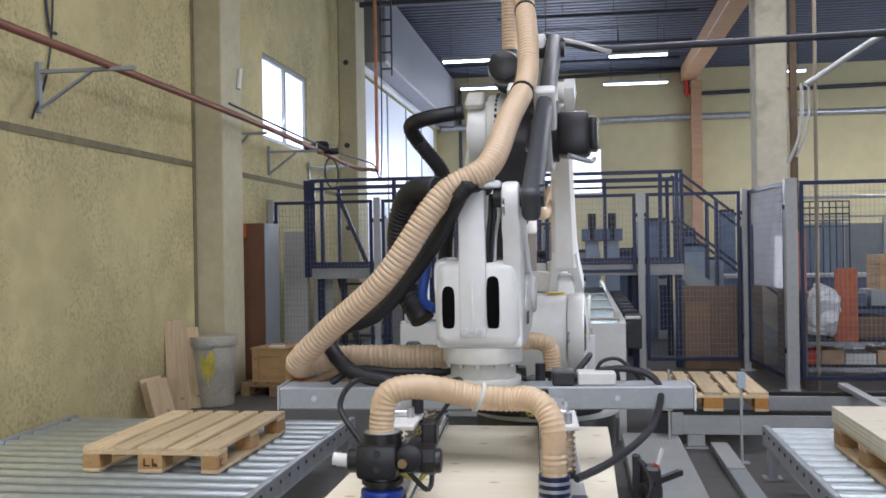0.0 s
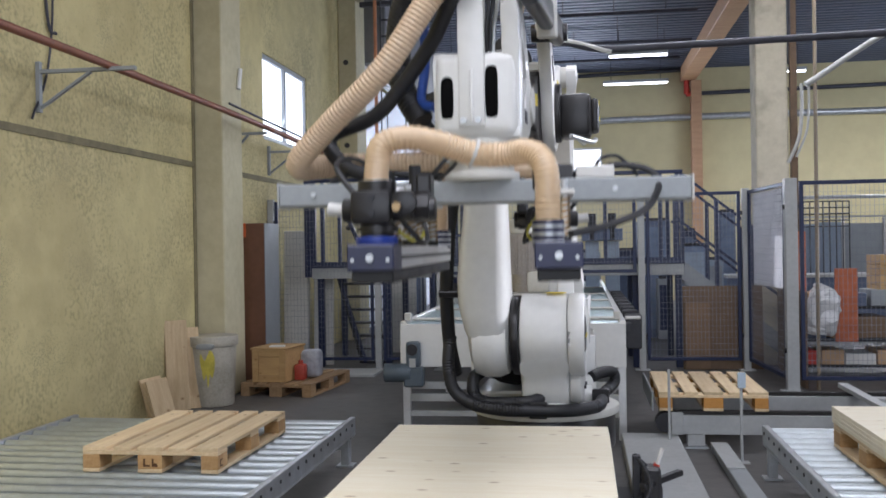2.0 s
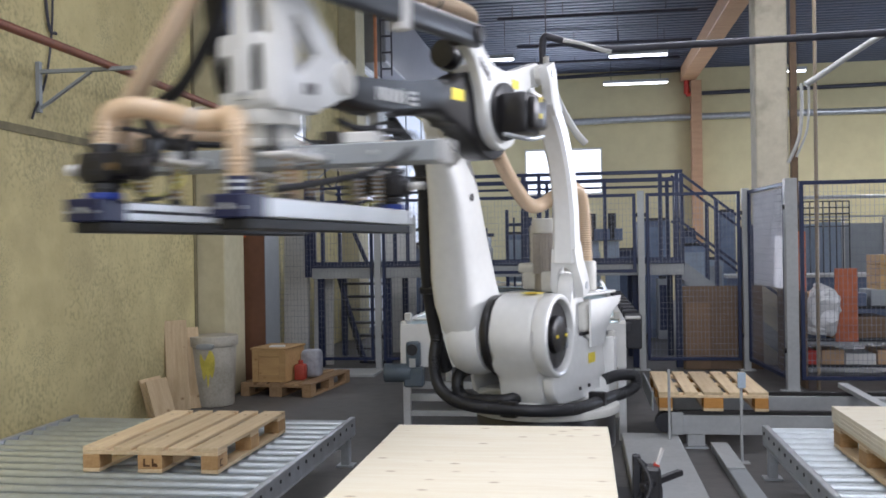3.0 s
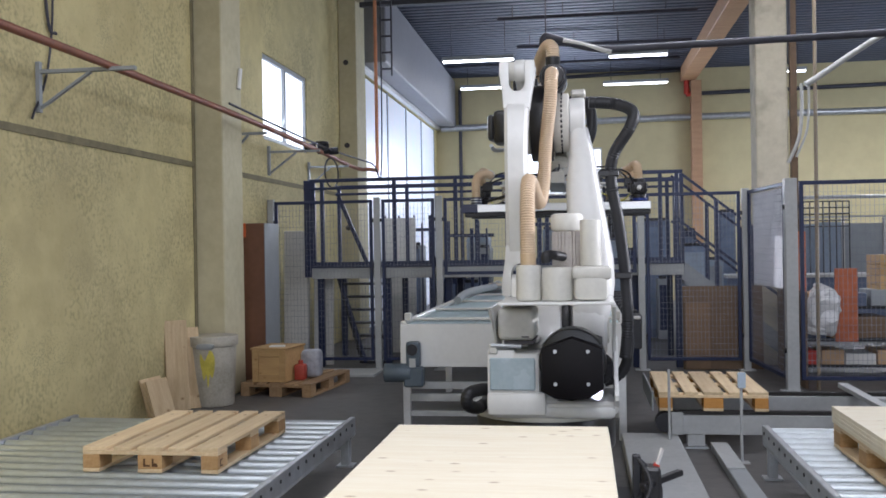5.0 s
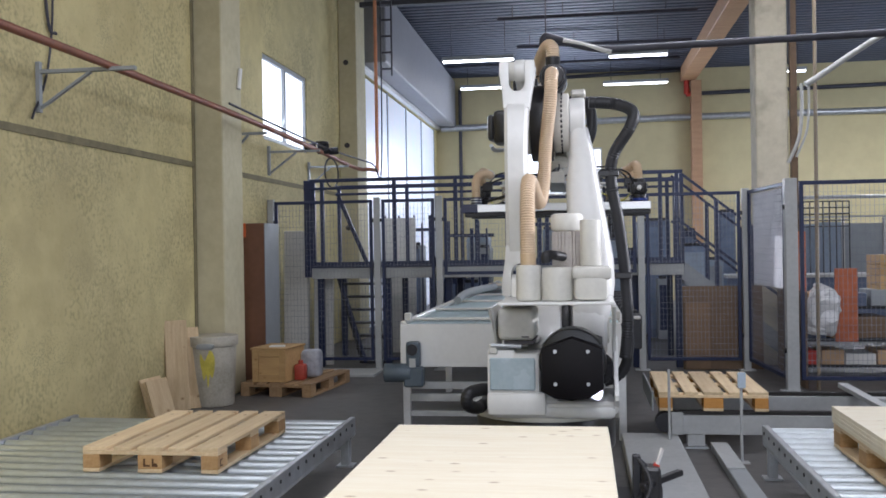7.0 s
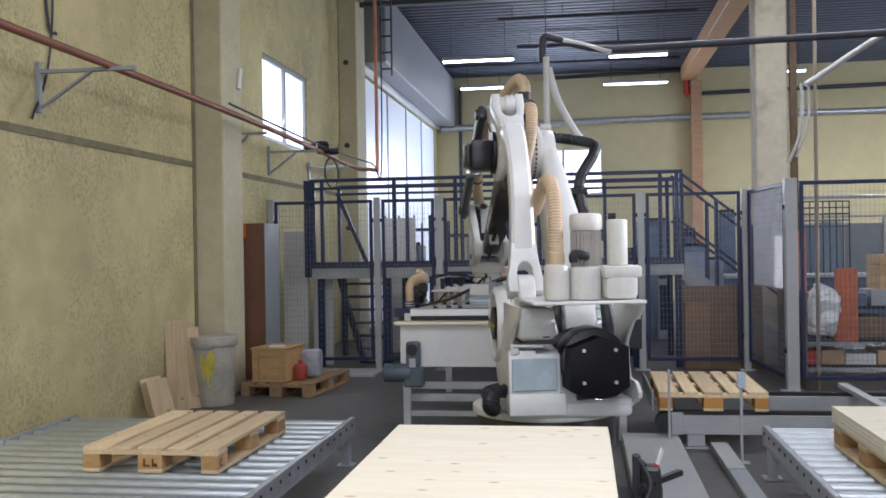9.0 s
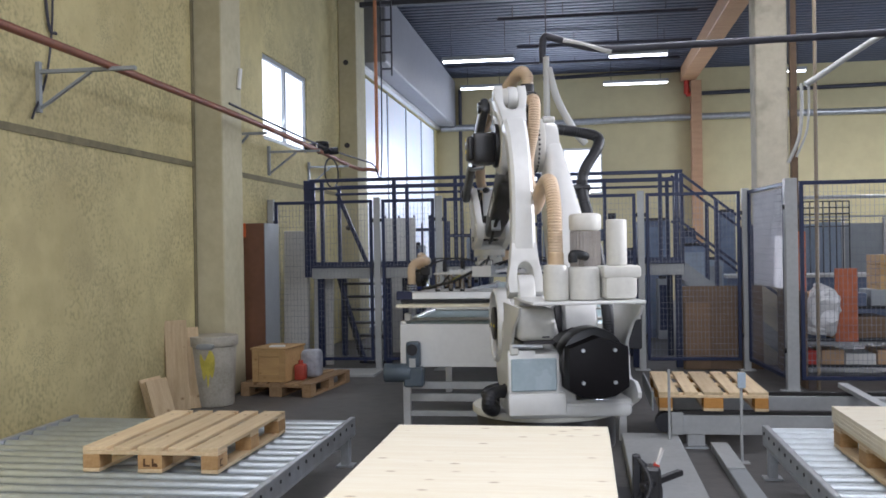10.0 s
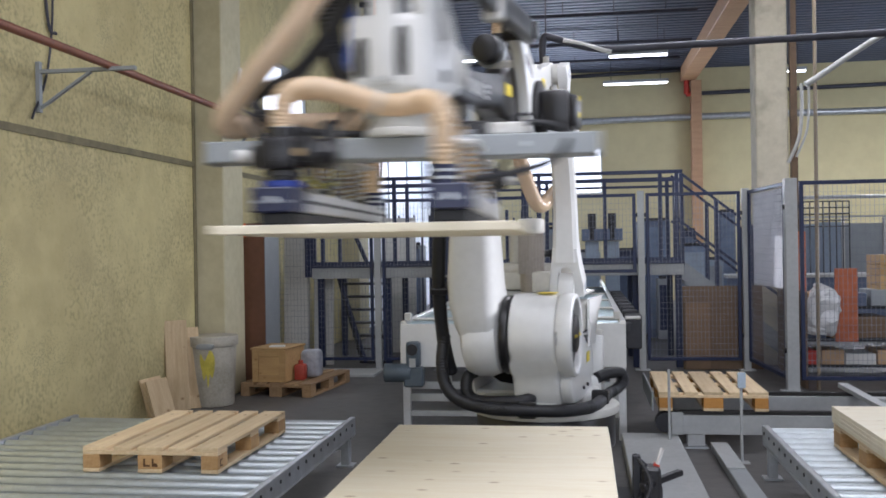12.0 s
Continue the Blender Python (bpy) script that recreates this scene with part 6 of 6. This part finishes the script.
# cable conduit and hanging suction lines above the robot
bm = tube([(-0.33, 9.0, 3.25), (-0.32, 9.0, 3.48), (-0.20, 9.0, 3.47), (0.2, 9.0, 3.36), (0.9, 9.05, 3.37), (3.5, 9.2, 3.44), (6, 9.4, 3.5)], 0.035, steps=8)
solid("overhead_conduit", bm, TRUSS, "dark overhead cable conduit on hangers", "conduit")
bm = tube([(-0.14, 8.98, 3.45), (0.05, 8.98, 3.40), (0.3, 8.98, 3.32)], 0.022)
tube([(-0.30, 8.97, 3.30), (-0.30, 8.97, 3.0), (-0.30, 8.97, 2.4)], 0.03, bm)
tube([(-0.28, 8.97, 3.2), (-0.2, 9.0, 2.9), (-0.05, 9.05, 2.62), (0.05, 9.1, 2.5)], 0.035, bm)
solid("clear_hose", bm, LABELGREY, "milky hoses hanging from the overhead conduit", "hose")
solid("conduit_hanger", join(rod((1.9, 9.1, 3.4), (1.9, 9.1, TOP), 0.01, seg=6), rod((-0.30, 9.0, 3.48), (-0.30, 9.0, TOP), 0.008, seg=6)), TRUSS, "thin steel hanger rods under the roof", "hanger")
bm = tube([(6.0, 9.7, TOP), (4.6, 10.0, 4.6), (3.6, 10.2, 3.96), (3.05, 10.25, 3.63), (2.74, 10.3, 3.44), (2.42, 10.3, 3.23), (2.30, 10.3, 3.16)], 0.032)
tube([(2.26, 10.3, 3.17), (2.26, 10.3, 2.9), (2.23, 10.3, 2.62), (2.12, 10.3, 2.36)], 0.018, bm)
tube([(2.33, 10.3, 3.17), (2.33, 10.3, 2.9), (2.30, 10.3, 2.66), (2.20, 10.3, 2.42)], 0.012, bm)
solid("extraction_tube", bm, mat("dull_clear_tube", (0.42, 0.42, 0.40), 0.35, var=0.15, scale=12), "dull grey flexible extraction tube from the roof", "tube")
solid("drop_pole", rod((2.42, 10.45, 0), (2.44, 10.45, TOP), 0.02), mat("brown_pole", (0.25, 0.20, 0.14), 0.5), "thin drop pole behind the fence", "pole")

# ---- hoses that follow the arm, in short rigid rings ----
hoses = thing("arm_hose", pose(BX, BY, 0), "beige ribbed suction hose clamped along the robot arm", "hose")
lines = thing("arm_cable", pose(BX, BY, 0), "black cable hose beside the suction hose", "hose")


def hose_ring_mesh(name, r, length, material, rib):
    bm = bmesh.new()
    rings, n, k = [], 16, 19
    for i in range(k):
        z = -length / 2 + length * i / (k - 1)
        rr = r + rib * abs(math.sin(3 * math.pi * i / (k - 1)))
        rings.append([bm.verts.new((rr * math.cos(2 * math.pi * j / n), rr * math.sin(2 * math.pi * j / n), z)) for j in range(n)])
    for u, v in zip(rings, rings[1:]):
        for j in range(n):
            bm.faces.new((u[j], u[(j + 1) % n], v[(j + 1) % n], v[j]))
    bm.faces.new(rings[0]), bm.faces.new(rings[-1])
    return mesh_of(bm, name, material)


NA, NB, NC = 124, 72, 44
RING_A = [shared("hose_ring", me, hoses, Matrix()) for me in [hose_ring_mesh("hose_ring", 0.0375, 0.043, HOSE_SEG, 0.0032)] for _ in range(NA)]
RING_B = [shared("hose_ring", RING_A[0].data, hoses, Matrix()) for _ in range(NB)]
RING_C = [shared("cable_ring", me, lines, Matrix()) for me in [hose_ring_mesh("cable_ring", 0.024, 0.055, RUBBER, 0.001)] for _ in range(NC)]

TIES = (26, 40, 58)
TIE = [shared("cable_tie", me, hoses, Matrix()) for me in [mesh_of(rod((0, 0, -0.007), (0, 0, 0.007), 0.0435, seg=20), "cable_tie", BLACK)] for _ in TIES]

# seconds; turret, lower arm, forearm and tool angles in degrees
JOINTS = [(0.0, 267.8, 34.9, -30.4, 3), (1.28, 267.8, 34.9, -30.4, 3), (1.4, 267.8, 34.6, -29.8, 3), (1.5, 267.8, 33.2, -27.0, 2.5), (1.7, 267.8, 29.3, -18.8, 2), (2.0, 267.9, 24.6, -6.6, 2),
          (2.25, 268.0, 22.6, -3.0, 1.2), (2.5, 268.1, 22.3, -2.4, 1), (2.65, 267.0, 22.3, -2.2, 0), (2.8, 262.6, 22.2, -2.0, -3), (3.0, 249.3, 21.6, -1.5, -8.5), (3.2, 229.1, 17.8, -1.3, -16),
          (3.5, 192.5, 7.0, -1.0, -28), (3.9, 146.0, 0.5, 0.4, -66), (4.3, 106.0, 1.2, 1.5, -86), (4.6, 90.5, 1.7, 1.9, -90), (4.75, 89.0, 1.7, 1.9, -90), (7.4, 89.0, 1.7, 1.9, -90),
          (7.9, 97.0, 8.0, -8.0, -90), (8.3, 102.5, 20.5, -22.5, -90), (8.6, 103.4, 26.3, -27.7, -90), (8.95, 103.4, 26.3, -27.7, -90), (9.5, 103.4, 25.3, -26.1, -90), (10.0, 103.0, 22.0, -23.1, -90),
          (10.2, 103.4, 13.2, -14.9, -90), (10.5, 109.7, -0.4, -0.4, -90), (10.7, 122.0, -4.0, -0.2, -70), (10.8, 131.9, -3.9, -0.2, -57), (11.0, 154.0, -2.5, 0.0, -30), (11.2, 176.0, -0.5, -0.4, -9),
          (11.5, 212.5, 8.0, -1.0, -4), (11.6, 224.7, 10.8, -1.0, -3), (11.7, 236.5, 13.8, -1.0, -2), (12.0, 261.3, 21.2, -1.3, 2)]


def joints_at(t):
    """Monotone cubic between the rows of JOINTS."""
    k = max(i for i in range(len(JOINTS) - 1) if JOINTS[i][0] <= t + 1e-9)

    def slope(i, c):
        if i in (0, len(JOINTS) - 1):
            return 0.0 if i == 0 else (JOINTS[i][c] - JOINTS[i - 1][c]) / (JOINTS[i][0] - JOINTS[i - 1][0])
        a = (JOINTS[i][c] - JOINTS[i - 1][c]) / (JOINTS[i][0] - JOINTS[i - 1][0])
        b = (JOINTS[i + 1][c] - JOINTS[i][c]) / (JOINTS[i + 1][0] - JOINTS[i][0])
        return 0.0 if a * b <= 0 else 2 * a * b / (a + b)
    h = JOINTS[k + 1][0] - JOINTS[k][0]
    s = min(1.0, (t - JOINTS[k][0]) / h)
    out = []
    for c in (1, 2, 3, 4):
        p, q, m, n = JOINTS[k][c], JOINTS[k + 1][c], slope(k, c) * h, slope(k + 1, c) * h
        out.append((2 * s ** 3 - 3 * s * s + 1) * p + (s ** 3 - 2 * s * s + s) * m + (3 * s * s - 2 * s ** 3) * q + (s ** 3 - s * s) * n)
    return out


def poses(t):
    """Poses of the arm's parts in the robot's space, and the tool's."""
    q1, q2, q3, q4 = joints_at(t)
    base = pose(0, 0, 0, 0, 0, q1)
    sh = base @ pose(A1, 0, H2)
    low = sh @ pose(0, 0, 0, 0, q2, 0)
    elbow = sh @ Matrix.Translation((L1 * math.sin(radians(q2)), 0, L1 * math.cos(radians(q2))))
    fore = elbow @ pose(0, 0, 0, 0, -q3, 0)
    wrist = elbow @ Matrix.Translation((L2 * math.cos(radians(q3)), 0, L2 * math.sin(radians(q3))))
    tool = Matrix.Translation((wrist @ Matrix.Translation((FX, 0, FZ))).translation) @ pose(0, 0, 0, 0, 0, q4)
    return dict(base=base, low=low, rear=sh @ pose(TRX, 0, TRZ, 0, q2, 0), elbow=elbow, fore=fore, upper=elbow @ pose(TLX, 0, TLZ, 0, -q3, 0), wrist=wrist, tool=tool)


def along(points, n):
    """n even poses along a smooth line through points, z along it."""
    path = smooth2([tuple(p) for p in points], 16, closed=False)
    run = [0.0]
    for a, b in zip(path, path[1:]):
        run.append(run[-1] + (b - a).length)
    out, j = [], 0
    for i in range(n):
        s = run[-1] * (i + 0.5) / n
        while run[j + 1] < s:
            j += 1
        f = (s - run[j]) / max(1e-9, run[j + 1] - run[j])
        d = (path[j + 1] - path[j]).normalized()
        d2 = (path[min(j + 2, len(path) - 1)] - path[max(j - 1, 0)]).normalized()
        out.append(Matrix.Translation(path[j].lerp(path[j + 1], f)) @ (d * 0.4 + d2 * 0.6).to_track_quat("Z", "Y").to_matrix().to_4x4())
    return out


def hose_lines(p, wind=1.0):
    e, u, w, g, b = p["elbow"], p["upper"], p["wrist"], p["tool"], p["base"]
    top = w @ Vector((WTX + 0.02, 0.045, WTZ + 0.095))
    up_axis = Vector((0, 0, 1))
    low = g @ Vector((-0.60, 0.04, -0.03))
    fwd = (w.to_3x3() @ Vector((1, 0, 0)))
    # the more the forearm dips, the higher the slack stands over the elbow
    bulge = 1 - 0.6 * wind
    sag = up_axis * (-0.05 * wind)
    dip = wind * max(0.0, (e.translation - w.translation).z) / L2
    line_a = [e @ Vector((-0.045, -0.06, 0.38)), e @ Vector((-0.04, -0.055, 0.46 + 0.45 * dip)), e @ Vector((0.09, -0.01, 0.485 + 0.60 * dip)), u @ Vector((0.28, 0.09, 0.12 + 0.25 * dip)), u @ Vector((0.65, 0.115, 0.125)), u @ Vector((1.05, 0.085, 0.13)), top,
              top.lerp(low, 0.22) + (fwd * 0.17 + up_axis * 0.10) * bulge, top.lerp(low, 0.50) + (fwd * 0.27 + up_axis * 0.05) * bulge + sag, top.lerp(low, 0.82) + fwd * 0.22 * bulge, low + fwd * 0.05, g @ Vector((-0.48, 0.12, -0.02)), g @ Vector((-0.10, 0.13, -0.02))]
    line_c = [u @ Vector((1.30, 0.02, 0.0)), w @ Vector((WTX + 0.08, -0.02, WTZ + 0.02)), top.lerp(low, 0.30) + fwd * (0.16 * bulge - 0.10 * wind) - up_axis * 0.06 * wind, top.lerp(low, 0.58) + fwd * (0.20 * bulge - 0.12 * wind) - up_axis * (0.02 + 0.07 * wind), top.lerp(low, 0.85) + fwd * (0.10 - 0.12 * wind),
              g @ Vector((-0.44, -0.02, -0.04)), g @ Vector((-0.30, -0.05, -0.08))]
    # lift of the elbow over its place at rest bends the rear hose
    k = e.translation - (b @ Vector((A1, 0, H2 + L1)))
    line_b = [b @ Vector((-0.58, 0.045, 1.48)), b @ Vector((-0.57, 0.045, 1.72)), b @ Vector((-0.48, 0.045, 1.88)), b @ Vector((-0.30, 0.04, 1.89)) + k * 0.1, b @ Vector((0.0, 0.02, 1.80)) + k * 0.3,
              b @ Vector((0.12, 0.0, 1.90)) + k * 0.5, e @ Vector((-0.24, -0.02, -0.14)), e @ Vector((-0.30, -0.05, 0.08)), e @ Vector((-0.29, -0.06, 0.24)), e @ Vector((-0.20, -0.06, 0.275))]
    return along(line_a, NA), along(line_b, NB), along(line_c, NC)


def motions():
    times = [0.0, 1.2] + [1.3 + 0.1 * i for i in range(36)] + [4.9, 7.3] + [7.4 + 0.1 * i for i in range(47)]
    times = [round(t, 2) for t in times]
    P = [(t, poses(t)) for t in times]
    for ob, key in ((TURRET, "base"), (LOWER, "low"), (REAR, "rear"), (BRACKET, "elbow"), (FORE, "fore"), (UPPER, "upper"), (WRIST, "wrist")):
        walk(ob, [(t, p[key]) for t, p in P])
    at = Matrix.Translation((BX, BY, 0))
    walk(gripper, [(t, at @ p["tool"]) for t, p in P])
    lines_at = [(t, hose_lines(p, min(1.0, max(0.0, (joints_at(t)[0] - joints_at(t)[3] - 200) / 65)))) for t, p in P]
    for k, rings in enumerate((RING_A, RING_B, RING_C)):
        for i, ob in enumerate(rings):
            walk(ob, [(t, h[k][i]) for t, h in lines_at])
    for i, ob in zip(TIES, TIE):
        walk(ob, [(t, h[0][i]) for t, h in lines_at])
    # the carried panel rolls in, waits, is lifted and swung round
    held = Matrix.Translation((0, 0, -0.396 - BT))
    pick = at @ poses(8.8)["tool"] @ held
    x, y, z = pick.translation
    turn = pick.to_3x3().to_4x4()
    rows = [(0.0, Matrix.Translation((x, y + 7.2, z)) @ turn), (7.2, Matrix.Translation((x, y + 7.2, z)) @ turn), (7.6, Matrix.Translation((x, y + 4.2, z)) @ turn), (8.1, Matrix.Translation((x, y + 0.6, z)) @ turn), (8.35, pick), (8.9, pick)]
    rows += [(t, at @ p["tool"] @ held) for t, p in P if t > 8.95]
    walk(carried, rows)


motions()
